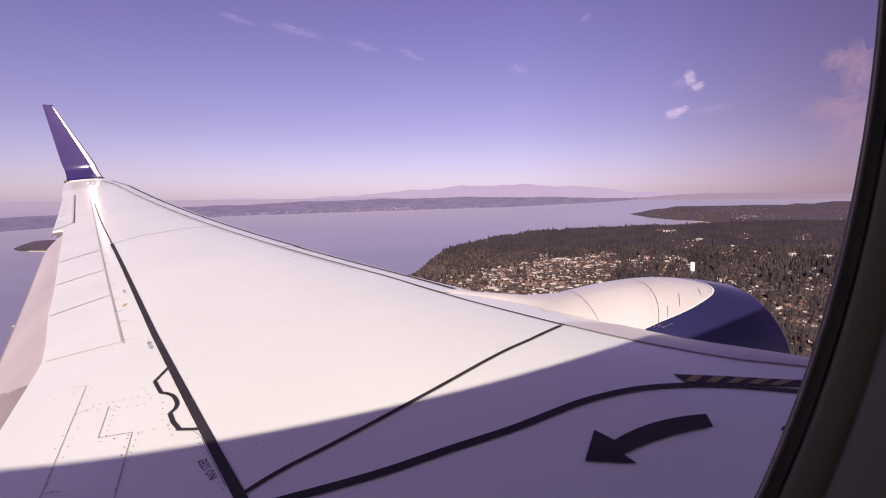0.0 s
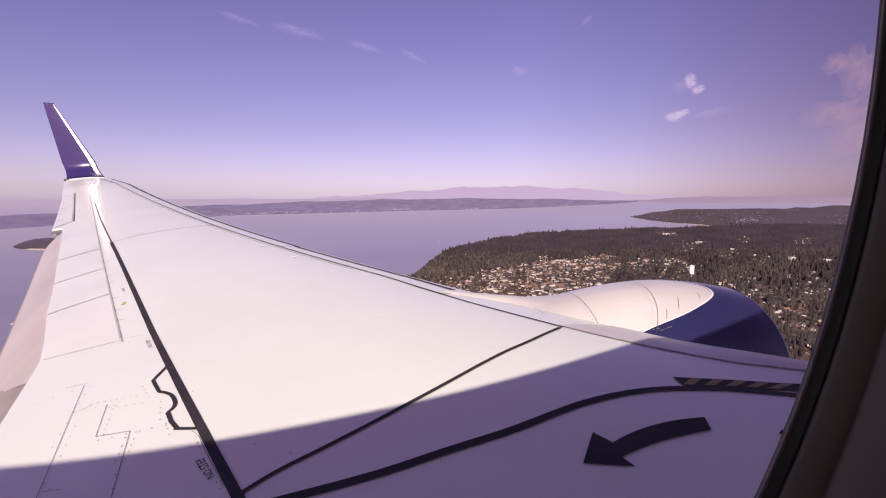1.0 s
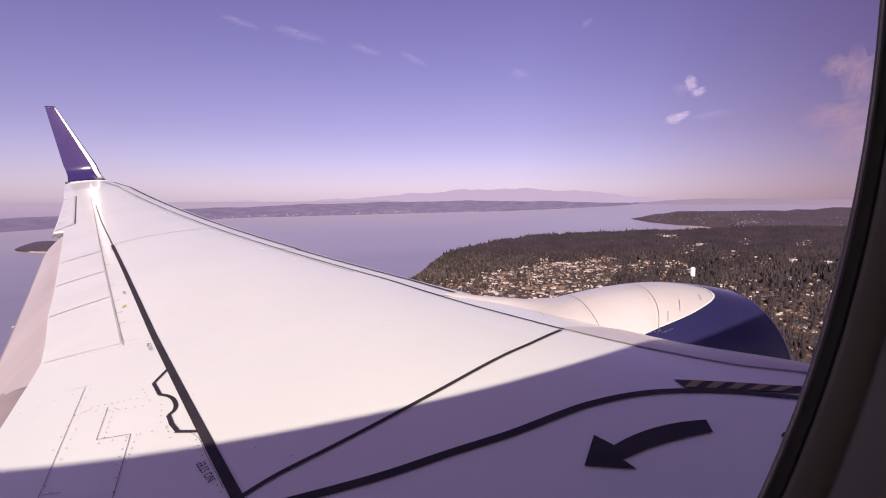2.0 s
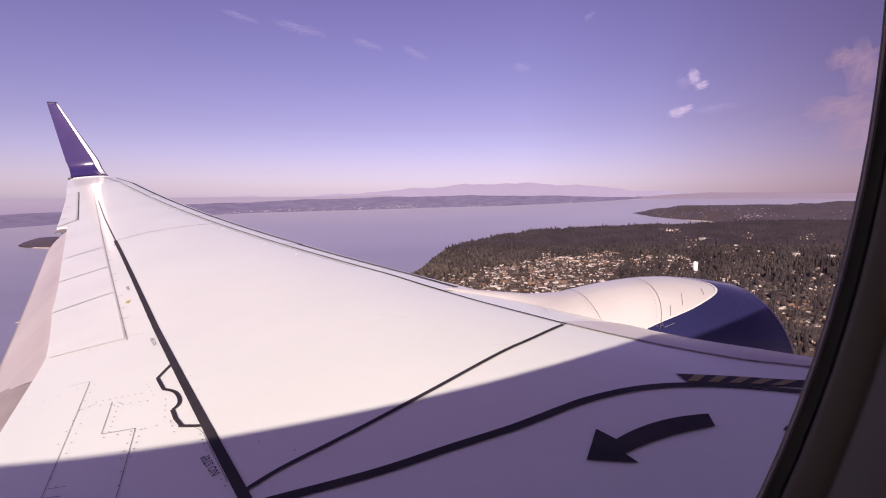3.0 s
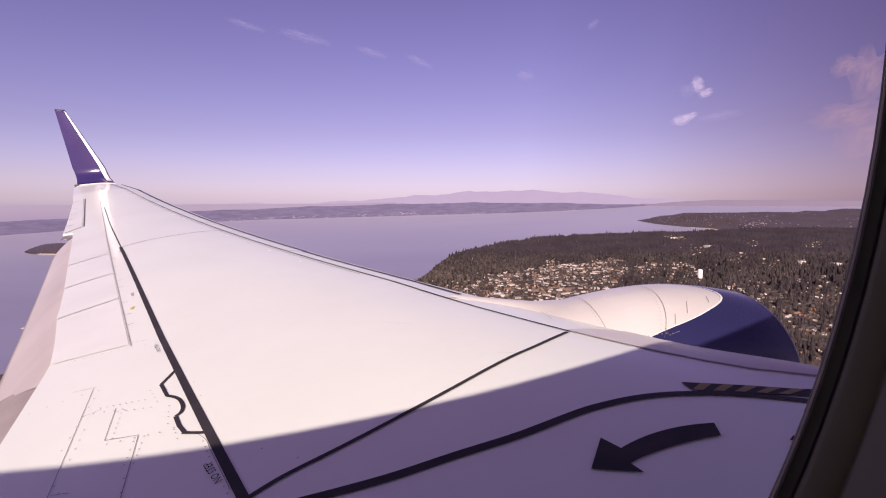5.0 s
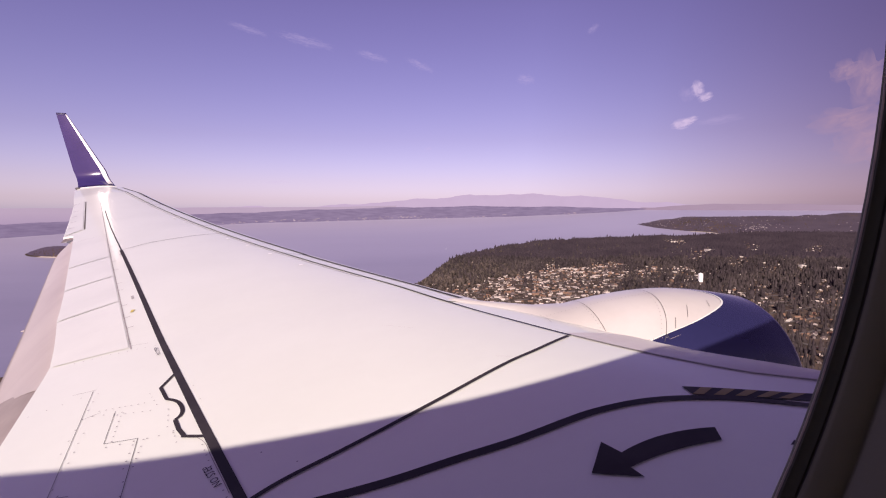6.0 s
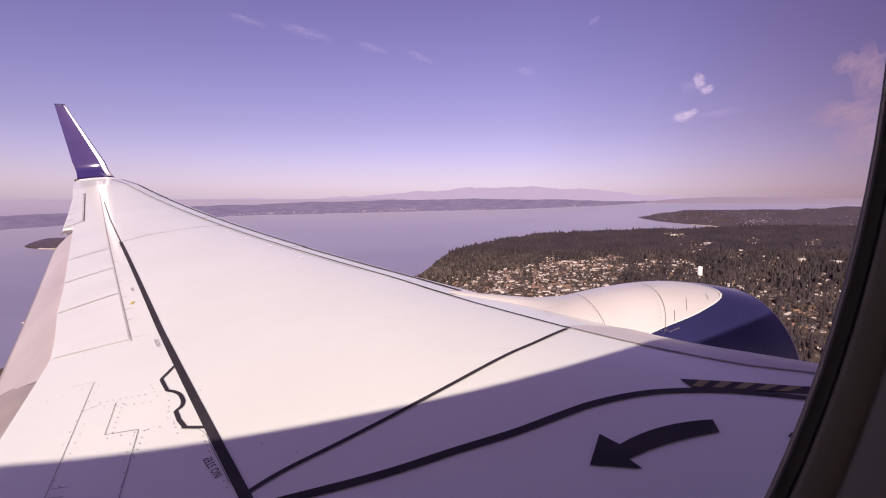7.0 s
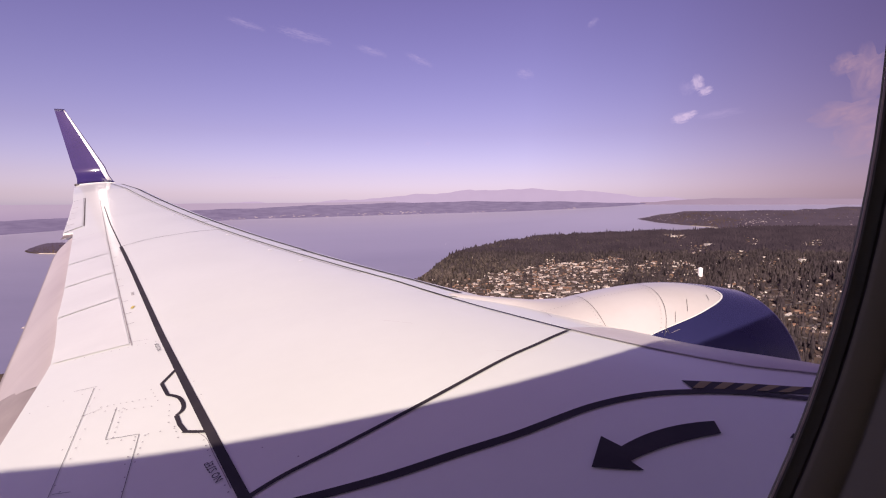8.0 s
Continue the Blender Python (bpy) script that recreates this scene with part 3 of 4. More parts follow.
for x0, n, a0, a1 in ((2.60, 22, -0.3, 0.8), (2.05, 18, -0.1, 0.9)):
    for i in range(n):
        a = a0 + (a1 - a0) * i / n
        b = len(rv)
        for k in range(6):
            rv.append(skin_at(x0 - (0.32 * a * a if x0 > 2.5 else 0.05 * a) + 0.0035 * math.cos(k * math.pi / 3), a + 0.0045 * math.sin(k * math.pi / 3), 0.005))
        rf.append(tuple(range(b, b + 6)))
for x, a in [(1.75 + 0.03 * i, 0.14) for i in range(30)] + [(2.24 + 0.034 * i, 0.80) for i in range(7)]:
    b = len(rv)
    for k in range(6):
        rv.append(skin_at(x + 0.0035 * math.cos(k * math.pi / 3), a + 0.0045 * math.sin(k * math.pi / 3), 0.005))
    rf.append(tuple(range(b, b + 6)))
tagged(piece("rivets", rv, rf, SEAM, engine), kind="stuff")

# strut fairing from the cowl's back over the leading edge
pv = []
for i in range(61):
    x = 2.16 - 1.06 * i / 60
    for j in range(81):
        y = EY - 0.74 + (1.42 * j / 80)
        pv.append((x, y, max(fairing_z(x, y), -1.35)))
piece("pylon_fairing", pv, grid_faces(61, 81), NACELLE, engine, "white strut fairing over the wing edge", True)

# ---- fuselage and cabin window ----
CY, CZ, RAD = -1.72, -0.3, 1.88


def tube(name, r, x0, x1, mat, label, n=96):
    """A closed tube, nose slightly up, with an opening round the near window and a row of windows on the far side."""
    xs = sorted([x0, x1, -0.22, 0.28] + [-2.9 + 0.23 * q for q in range(18)] + [q * 0.5 + o for q in range(-13, 14) for o in (0.38, 0.63)])
    verts, faces = [], []
    for x in xs:
        for j in range(n):
            a = 2 * math.pi * j / n
            # unseen upper flank bowed along x to shape the shadow on the wing
            upper = float(smoothstep(0.45, 0.75, math.sin(a))) if math.cos(a) > 0 else 0.0
            q = r + upper * (-0.044 + (0.046 if x < -0.7 else 0.078) * min(abs(x + 0.7), 2.1 if x < -0.7 else 1.55) ** 2)
            q += upper * (0.09 * min(max(x - 0.85, 0), 1.6) + 0.06 * min(max(x - 0.85, 0), 1.6) ** 2)
            verts.append((x, CY + q * math.cos(a), CZ + q * math.sin(a) + 0.065 * x))
    for i in range(len(xs) - 1):
        mx = (xs[i] + xs[i + 1]) / 2
        for j in range(n):
            k = (j + 1) % n
            z, y = math.sin(2 * math.pi * (j + 0.5) / n), math.cos(2 * math.pi * (j + 0.5) / n)
            if y > 0 and -0.15 < z < 0.36 and -0.22 < mx < 0.28:
                continue
            if y < 0 and 0.08 < z < 0.30 and abs(mx) < 6.2 and abs((mx - 0.255) % 0.5 - 0.25) < 0.125:
                continue
            faces.append((i * n + j, i * n + k, (i + 1) * n + k, (i + 1) * n + j))
    faces += [tuple(range(n)), tuple(range((len(xs) - 1) * n, len(xs) * n))]
    return piece(name, verts, faces, mat, None, label, True)


fuselage = tube("fuselage", RAD, -16, 14, SKIN, "white painted fuselage tube")
fuselage.parent = airplane
lining = tube("cabin_wall", RAD - 0.10, -10, 10, LINING, "")
tagged(lining, "beige plastic cabin side wall lining", "wall", kind="structure")

WX, WZ, WA, WB = 0.0303, 0.0662, 0.1509, 0.2416


def window_ring(y, grow, n=96):
    ring = []
    for j in range(n):
        a = 2 * math.pi * j / n
        c, s = math.cos(a), math.sin(a)
        e = 2 / 1.96
        ring.append((WX + (WA + grow) * math.copysign(abs(c) ** e, c), y, WZ + (WB + grow) * math.copysign(abs(s) ** e, s)))
    return ring


def window_band(name, steps, mat, parent, label):
    verts = []
    for y, g in steps:
        verts += window_ring(y, g)
    return piece(name, verts, grid_faces(len(steps), 96, True), mat, parent, label, True)


window = new("window_1")
tagged(window, "oval cabin window with dark frame and plastic reveal", "window", kind="structure")
window_band("outer_frame", [(0.123, 0.09), (0.1215, 0.001), (0.120, 0.0), (0.1188, 0.0003)], FRAMEGREY, window, "dark grey outer frame")
window_band("frame_lip", [(0.1201, 0.0), (0.1198, -0.0003), (0.1193, 0.0003)], PALELIP, window, "thin pale lip of the frame")
window_band("gasket", [(0.1188, 0.0003), (0.1180, 0.0018), (0.1167, 0.0028)], RUBBER, window, "grey-brown rubber seal")
window_band("seal_groove", [(0.1167, 0.0028), (0.1172, 0.0034), (0.1162, 0.0036)], JOINT, window, "black groove beside the seal")
window_band("reveal", [(0.1162, 0.0036), (0.1154, 0.0031), (0.1143, 0.0036), (0.1085, 0.0062), (0.1079, 0.0080), (0.1072, 0.0082), (0.1064, 0.0075), (0.09, 0.0140),
                       (0.06, 0.03), (0.045, 0.045), (0.04, 0.10)], LINING, window, "moulded beige plastic reveal")

# ---- country below: true distances, drawn in beyond 1.7 km so that the far shore stays within 5 km ----
SEA, PLATEAU = -330.0, -241.0
YAW0 = radians(15.749)
CLIMB = 0.0110  # how far the country leans up ahead of the wing, by the aircraft's attitude
rng = np.random.default_rng(4)


def shrink(r):
    r = np.asarray(r, float)
    m = 330 / (4850 - 1700)
    far = (330 + m * 1700) / (m + 330 / np.maximum(r, 1700))
    return np.where(r > 1700, far, r) / np.maximum(r, 1e-6)


def place(u, d, z):
    """u: metres to the side of the view's axis, d: along it, z: height; gives the drawn-in place."""
    k = shrink(np.hypot(u, d))
    x = u * math.cos(YAW0) + d * math.sin(YAW0)
    y = -u * math.sin(YAW0) + d * math.cos(YAW0)
    return x * k, y * k, (z + CLIMB * d) * k, k


COAST_D = [0, 1000, 1500, 1750, 2000, 2300, 2600, 3000, 3400, 3850, 4080, 4400, 5000, 6000, 6500, 7000, 8000, 8900, 9300, 9850, 10050, 10300, 14000, 50000]
COAST_U = [-1200, -600, -200, -110, -115, -110, -20, 200, 480, 1180, 1900, 2430, 2850, 3350, 3450, 3300, 3300, 3500, 3560, 3770, 4300, 7100, 11500, 60000]


def wobble(u, d, s, seed=0.0):
    """Smooth noise between -1 and 1."""
    a = np.sin(u / s * 1.3 + seed) * np.cos(d / s * 1.1 + 2 * seed) + np.sin((u + d) / s * 0.73 + 1.7 + seed) * np.cos((u - d) / s * 0.91 + seed)
    return a / 2


def land_height(u, d):
    inside = u - np.interp(d, COAST_D, COAST_U) + 30 * wobble(u, d, 140) + 14 * wobble(u, d, 47, 2)
    ramp = smoothstep(-10, 170, inside / (1 + 2.6 * smoothstep(5000, 7500, d)))
    h = SEA - 12 + ramp * (PLATEAU - SEA + 12) + ramp * (14 * wobble(u, d, 420, 1) + 5 * wobble(u, d, 150, 3))
    # the peninsula's hill and the far ridge
    pen = np.exp(-((d - 7900) / 900) ** 2) * smoothstep(0, 600, inside)
    h = h + pen * 84 * smoothstep(150, 700, inside)
    px = 784 + 889 * u / np.maximum(d, 1)
    h = h + 105 * smoothstep(9000, 11000, d) * smoothstep(1385, 1425, px) * smoothstep(0, 900, inside)
    head = np.exp(-((px - 116) / 68) ** 4) * np.exp(-((d - 3450) / 160) ** 2)
    h = np.maximum(h, SEA - 12 + head * 66)
    return h


def polar_sheet(name, height, mat, label, category, nb, rs, b0, b1):
    bs = np.linspace(b0, b1, nb)
    B, Rr = np.meshgrid(bs, rs, indexing="ij")
    u, d = Rr * np.sin(B), Rr * np.cos(B)
    x, y, z, k = place(u, d, height(u, d))
    verts = np.stack([x, y, z], -1).reshape(-1, 3)
    ob = piece(name, verts, grid_faces(nb, len(rs)), mat, None, "", True)
    return tagged(ob, label, category, kind="structure")


near = np.concatenate([np.linspace(1, 700, 8), np.linspace(800, 5000, 170), np.geomspace(5100, 40000, 110)])
polar_sheet("ground", land_height, LAND, "dry grassy suburban land beside the water", "ground", 420, near, radians(-50), radians(50))
polar_sheet("ground", lambda u, d: np.full_like(u, SEA - 14.0), LAND, "flat land behind the aircraft", "ground", 60,
            np.concatenate([np.linspace(1, 2600, 8), np.geomspace(3000, 40000, 16)]), radians(50.01), radians(309.99))
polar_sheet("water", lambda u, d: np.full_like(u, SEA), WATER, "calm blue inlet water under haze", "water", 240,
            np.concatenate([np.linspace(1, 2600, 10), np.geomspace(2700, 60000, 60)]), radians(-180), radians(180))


def ridge(name, base_y, tops, dist, mat, label, category, thickness=0.02, n=500, rough=1.0):
    """A hazy band of far hills by bearing: tops are (side, rise) pairs in tangents of the view's axis."""
    verts = []
    ts = np.linspace(tops[0][0], tops[-1][0], n)
    rise = np.interp(ts, [t for t, _ in tops], [r for _, r in tops])
    phase = rng.uniform(0, 6, 9)
    wig = sum(np.sin(ts * f * 37 + p) / f for f, p in zip((1, 2.1, 3.7, 6.1, 11, 19, 31, 53, 90), phase)) * 0.0011 * rough
    base = np.interp(ts, [t for t, _ in base_y], [r for _, r in base_y])
    for t, r, w, b in zip(ts, rise, wig, base):
        z = max(r + w * min(1, abs(r - b) / 0.008), b)
        near_r = dist or 330 / -b * math.hypot(1, t)
        near_r = dist or near_r * float(shrink(near_r))
        for f in (0.0, 0.35, 0.7, 1.0):
            d = near_r * (1 + thickness * f) / math.hypot(1, t)
            h = b + (z - b) * math.sin(f * math.pi / 2)
            x, y = t * d * math.cos(YAW0) + d * math.sin(YAW0), -t * d * math.sin(YAW0) + d * math.cos(YAW0)
            verts.append((x, y, (h + CLIMB) * d))
    ob = piece(name, verts, grid_faces(n, 4), mat, None, "", True)
    return tagged(ob, label, category, kind="structure")


def haze_glow_mat(name, base, glow):
    """Distant land: a dark base colour, with haze painted on top as an even glow."""
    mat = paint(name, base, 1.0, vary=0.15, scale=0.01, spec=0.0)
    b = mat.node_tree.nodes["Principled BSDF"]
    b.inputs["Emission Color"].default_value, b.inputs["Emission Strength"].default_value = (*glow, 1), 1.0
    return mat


# haze on the far shore and mountains is put in as emission
FAR_WOODS = haze_glow_mat("far_shore_haze_glow", (0.03, 0.03, 0.035), (0.222, 0.186, 0.28))
FAR_HILLS = haze_glow_mat("far_mountains_haze_glow", (0.02, 0.02, 0.025), (0.535, 0.468, 0.572))
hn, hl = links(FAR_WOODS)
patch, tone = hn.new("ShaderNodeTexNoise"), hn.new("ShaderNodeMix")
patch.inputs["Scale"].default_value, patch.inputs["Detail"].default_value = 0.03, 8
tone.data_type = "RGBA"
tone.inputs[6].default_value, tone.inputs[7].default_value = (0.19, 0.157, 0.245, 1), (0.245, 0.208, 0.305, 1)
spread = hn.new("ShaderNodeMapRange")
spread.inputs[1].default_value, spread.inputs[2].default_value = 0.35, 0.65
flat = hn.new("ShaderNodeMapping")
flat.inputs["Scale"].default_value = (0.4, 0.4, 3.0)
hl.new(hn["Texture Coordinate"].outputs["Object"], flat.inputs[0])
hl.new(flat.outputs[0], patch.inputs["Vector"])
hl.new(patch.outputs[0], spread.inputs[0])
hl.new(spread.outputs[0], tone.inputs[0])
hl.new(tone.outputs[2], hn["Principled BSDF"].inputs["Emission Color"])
# haze painted as a glow, brighter towards the sheet's top
FAR_AIR = haze_glow_mat("far_haze_glow", (0.02, 0.02, 0.025), (0.60, 0.50, 0.58))
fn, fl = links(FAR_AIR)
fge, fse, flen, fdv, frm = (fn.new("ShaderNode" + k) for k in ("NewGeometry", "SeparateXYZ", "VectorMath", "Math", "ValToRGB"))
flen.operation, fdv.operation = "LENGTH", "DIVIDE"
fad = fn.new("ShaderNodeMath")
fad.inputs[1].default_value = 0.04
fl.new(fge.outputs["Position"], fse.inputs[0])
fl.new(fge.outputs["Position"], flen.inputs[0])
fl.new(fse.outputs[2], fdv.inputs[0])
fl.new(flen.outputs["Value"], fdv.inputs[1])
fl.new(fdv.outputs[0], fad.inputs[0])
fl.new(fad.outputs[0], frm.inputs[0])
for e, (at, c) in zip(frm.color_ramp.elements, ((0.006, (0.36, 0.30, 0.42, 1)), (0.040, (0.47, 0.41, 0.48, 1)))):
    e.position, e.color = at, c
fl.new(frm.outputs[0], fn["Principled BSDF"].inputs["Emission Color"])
# peninsula trees glow faintly to paint in the haze
FAR_TREES = haze_glow_mat("far_conifers_haze_glow", (0.045, 0.037, 0.04), (0.060, 0.046, 0.064))


def tan_px(x):
    return (x - 784) / 889


def rise_px(y):
    return (357 - y) / 889


SHORE = [(-300, 430, 380), (-60, 418, 384), (0, 413, 388), (110, 405, 384), (250, 396, 374), (330, 392, 371), (440, 386, 367), (560, 383, 362), (700, 379, 358), (820, 376, 356), (900, 374, 356),
         (1000, 370, 357), (1060, 367, 358), (1110, 364, 359), (1140, 361, 360)]
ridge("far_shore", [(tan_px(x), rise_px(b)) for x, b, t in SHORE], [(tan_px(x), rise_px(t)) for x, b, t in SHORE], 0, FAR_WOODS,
      "low wooded far shore across the water, haze painted in", "shore", 0.006, rough=0.6)
HILLS = [(-400, 362), (300, 360), (420, 357), (540, 358), (620, 353), (700, 346), (770, 343), (830, 334), (880, 338), (940, 333), (1010, 338), (1070, 341), (1130, 347), (1190, 351), (1250, 356), (1300, 358)]
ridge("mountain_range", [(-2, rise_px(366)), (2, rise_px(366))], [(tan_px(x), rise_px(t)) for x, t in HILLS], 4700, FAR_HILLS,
      "faint mountain range, lilac from painted haze", "mountains", rough=1.3)

# the coast's haze is a dull pinkish glow
FAR_COAST = haze_glow_mat("far_coast_haze_glow", (0.02, 0.02, 0.025), (0.37, 0.30, 0.355))
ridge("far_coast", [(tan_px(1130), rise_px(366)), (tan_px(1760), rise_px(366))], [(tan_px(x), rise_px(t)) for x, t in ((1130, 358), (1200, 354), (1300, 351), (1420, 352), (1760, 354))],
      4650, FAR_COAST, "faint far coast, pinkish-grey from painted haze", "coast", rough=0.6)

# added glowing sheet, stands in for haze behind the left shore
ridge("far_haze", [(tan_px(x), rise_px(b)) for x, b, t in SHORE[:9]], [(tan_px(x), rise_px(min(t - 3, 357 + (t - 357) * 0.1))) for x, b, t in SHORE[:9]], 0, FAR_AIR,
      "glowing sheet painted as pale haze over the far water", "haze", 0.03, rough=0.2)

# pale buildings along the far shore
bars = []
for middle, spread_px, count in ((430, 22, 12), (500, 25, 14), (560, 30, 8), (650, 18, 12), (715, 28, 20), (860, 25, 5), (1006, 12, 5)):
    for q in range(count):
        px, up = middle + rng.normal(0, spread_px), rng.uniform(0.0, 0.16)
        t = tan_px(px)
        foot, crest = (rise_px(float(np.interp(px, [p[0] for p in SHORE], [p[j] for p in SHORE]))) for j in (1, 2))
        d = 330 / -foot * math.hypot(1, t)
        d *= float(shrink(d)) * (1 + 0.006 * up) / math.hypot(1, t)
        x, y = t * d * math.cos(YAW0) + d * math.sin(YAW0), -t * d * math.sin(YAW0) + d * math.cos(YAW0)
        bars.append((x, y, (foot + (crest - foot) * math.sin(up * math.pi / 2) + CLIMB) * d, rng.uniform(1, 4.5) * d / 889, rng.uniform(0.5, 1.0) * d / 889))


def box(x, y, z, lx, ly, lz, turn=0.0):
    c, s = math.cos(turn), math.sin(turn)
    v = [(x + c * i * lx / 2 - s * j * ly / 2, y + s * i * lx / 2 + c * j * ly / 2, z + k * lz) for k in (0, 1) for i, j in ((-1, -1), (1, -1), (1, 1), (-1, 1))]
    f = [(0, 3, 2, 1), (4, 5, 6, 7), (0, 1, 5, 4), (1, 2, 6, 5), (2, 3, 7, 6), (3, 0, 4, 7)]
    return v, f


# pale walls plus a painted haze glow
PALE = haze_glow_mat("far_buildings_haze_glow", (0.25, 0.225, 0.22), (0.135, 0.114, 0.168))
bv, bf = [], []
for x, y, z, w, h in bars:
    v, f = box(x, y, z - 1, w, 8, h + 1, -YAW0)
    bf += [tuple(i + len(bv) for i in q) for q in f]
    bv += v
tagged(piece("shore_buildings", bv, bf, PALE), "small pale buildings along the far shore", "buildings", kind="stuff")


# ---- woods and houses ----
def big_mesh(name, verts, faces, mats, index=None):
    """A joined mesh from arrays of equal polygons."""
    me = bpy.data.meshes.new(name)
    k = faces.shape[1]
    me.vertices.add(len(verts))
    me.vertices.foreach_set("co", verts.astype(np.float32).ravel())
    me.loops.add(faces.size)
    me.loops.foreach_set("vertex_index", faces.astype(np.int32).ravel())
    me.polygons.add(len(faces))
    me.polygons.foreach_set("loop_start", np.arange(0, faces.size, k, dtype=np.int32))
    for m in mats:
        me.materials.append(m)
    if index is not None:
        me.polygons.foreach_set("material_index", index.astype(np.int32))
    me.update(calc_edges=True)
    me.validate()
    return new(name, me)


def cone_tree():
    """A conifer: three ragged skirts, unit height and width."""
    v, f = [], []
    for z0, z1, r in ((0.05, 0.55, 0.5), (0.30, 0.80, 0.36), (0.58, 1.0, 0.22)):
        b = len(v)
        v.append((0, 0, z1))
        for k in range(5):
            a = 2 * math.pi * k / 5 + z0 * 9
            v.append((r * math.cos(a), r * math.sin(a), z0 + 0.08 * ((k * 2) % 3 - 1)))
        f += [(b, b + 1 + k, b + 1 + (k + 1) % 5) for k in range(5)]
    return np.array(v), np.array(f)


def round_tree():
    """A broadleaf crown: an uneven lump of leaf clumps."""
    v, f = [(0, 0, 1.0)], []
    for z, r in ((0.72, 0.42), (0.38, 0.5), (0.08, 0.3)):
        for k in range(6):
            a = 2 * math.pi * (k + (0.5 if r == 0.5 else 0)) / 6
            q = r * (1 + 0.22 * ((k * 5) % 3 - 1))
            v.append((q * math.cos(a), q * math.sin(a), z + 0.06 * ((k * 7) % 4 - 1.5)))
    f += [(0, 1 + k, 1 + (k + 1) % 6) for k in range(6)]
    for row in range(2):
        for k in range(6):
            a, b = 1 + row * 6 + k, 1 + row * 6 + (k + 1) % 6
            f += [(a, a + 6, b + 6), (a, b + 6, b)]
    return np.array(v), np.array(f)


def scatter(name, template, pos, wide, tall, mat, label):
    tv, tf = template
    n, m = len(pos), len(tv)
    a = rng.uniform(0, 6.283, n)
    c, s = np.cos(a)[:, None], np.sin(a)[:, None]
    jit = 1 + rng.uniform(-0.22, 0.22, (n, m))
    x, y = tv[None, :, 0] * jit, tv[None, :, 1] * jit
    V = np.stack([(c * x - s * y) * wide[:, None] + pos[:, None, 0], (s * x + c * y) * wide[:, None] + pos[:, None, 1],
                  (tv[None, :, 2] * (1 + rng.uniform(-0.05, 0.05, (n, m)))) * tall[:, None] + pos[:, None, 2]], -1).reshape(-1, 3)
    Fc = (tf[None] + (np.arange(n) * m)[:, None, None]).reshape(-1, 3)
    return tagged(big_mesh(name, V, Fc, [mat]), label, "trees", kind="stuff")


def coast_in(u, d):
    return u - np.interp(d, COAST_D, COAST_U) + 30 * wobble(u, d, 140) + 14 * wobble(u, d, 47, 2)


def town(u, d):
    """How built-up the land is, 0 to 1."""
    px = 784 + 889 * u / np.maximum(d, 1)
    edge = np.interp(px, [760, 800, 850, 900, 1000, 1080], [1330, 1430, 1510, 1630, 1950, 2150])
    a = smoothstep(700, 770, px) * (1 - smoothstep(1050, 1150, px)) * smoothstep(1000, 1150, d) * (1 - smoothstep(0.97, 1.07, d / edge))
    b = smoothstep(1240, 1320, px) * smoothstep(600, 700, d) * (1 - smoothstep(1450, 1750, d))
    c = 0.42 * smoothstep(1120, 1180, px) * (1 - smoothstep(2300, 3600, d))
    patch = smoothstep(-0.35, 0.25, wobble(u, d, 110, 5)) * smoothstep(-0.75, 0.1, wobble(u, d, 38, 9))
    py = 357 + 889 * 241 / np.maximum(d, 1)
    e = sum(np.exp(-((px - x) / w) ** 2 - ((py - y) / 7) ** 2) for x, y, w in
            ((1215, 468, 22), (1305, 452, 24), (1360, 465, 26), (1330, 427, 24), (1418, 462, 14), (1195, 419, 22), (1240, 440, 20), (1440, 430, 30), (1150, 470, 26), (975, 462, 14), (1085, 475, 22)))
    return np.clip(np.maximum(np.maximum(np.maximum(a, b) * (0.5 + 0.5 * patch), 0.6 * c * patch), 0.6 * np.minimum(e, 1)), 0, 1)


def in_front(u, d):
    """Built-up land here or a little further along the line of sight: only low trees grow there."""
    return np.max([town(u * (1 + q / d), d + q) for q in (0, 40, 80, 120, 160)], axis=0)


def sample(n, d0, d1, p0, p1):
    """Random places, evenly over the ground, between two distances and two bearings."""
    d = np.sqrt(rng.uniform(d0 ** 2, d1 ** 2, n))
    u = (rng.uniform(p0, p1, n) - 784) / 889 * d
    return u, d


def grounded(u, d):
    x, y, z, k = place(u, d, land_height(u, d))
    return np.stack([x, y, z], -1), k


# houses: a walled body and a gabled roof with eaves
def gable(lx, ly, h, rise):
    """Walls and roof of one gabled wing."""
    v, f = box(0, 0, -3, lx, ly, h + 3)
    e, t = 0.6, 0.35
    r = [(-lx / 2 - e, -ly / 2 - e, h - 0.3), (lx / 2 + e, -ly / 2 - e, h - 0.3), (lx / 2 + e, 0, h + rise + 0.1), (-lx / 2 - e, 0, h + rise + 0.1),
         (-lx / 2 - e, ly / 2 + e, h - 0.3), (lx / 2 + e, ly / 2 + e, h - 0.3)]
    r += [(x, y, z + t) for x, y, z in r]
    rf = [(6, 7, 8, 9), (9, 8, 11, 10), (1, 0, 3, 2), (2, 3, 4, 5), (0, 1, 7, 6), (5, 4, 10, 11), (1, 2, 8, 7), (2, 5, 11, 8), (3, 0, 6, 9), (4, 3, 9, 10)]
    return (v + [(-lx / 2, 0, h + rise), (lx / 2, 0, h + rise)], f + [(7, 4, 8), (5, 6, 9)]), (r, rf)


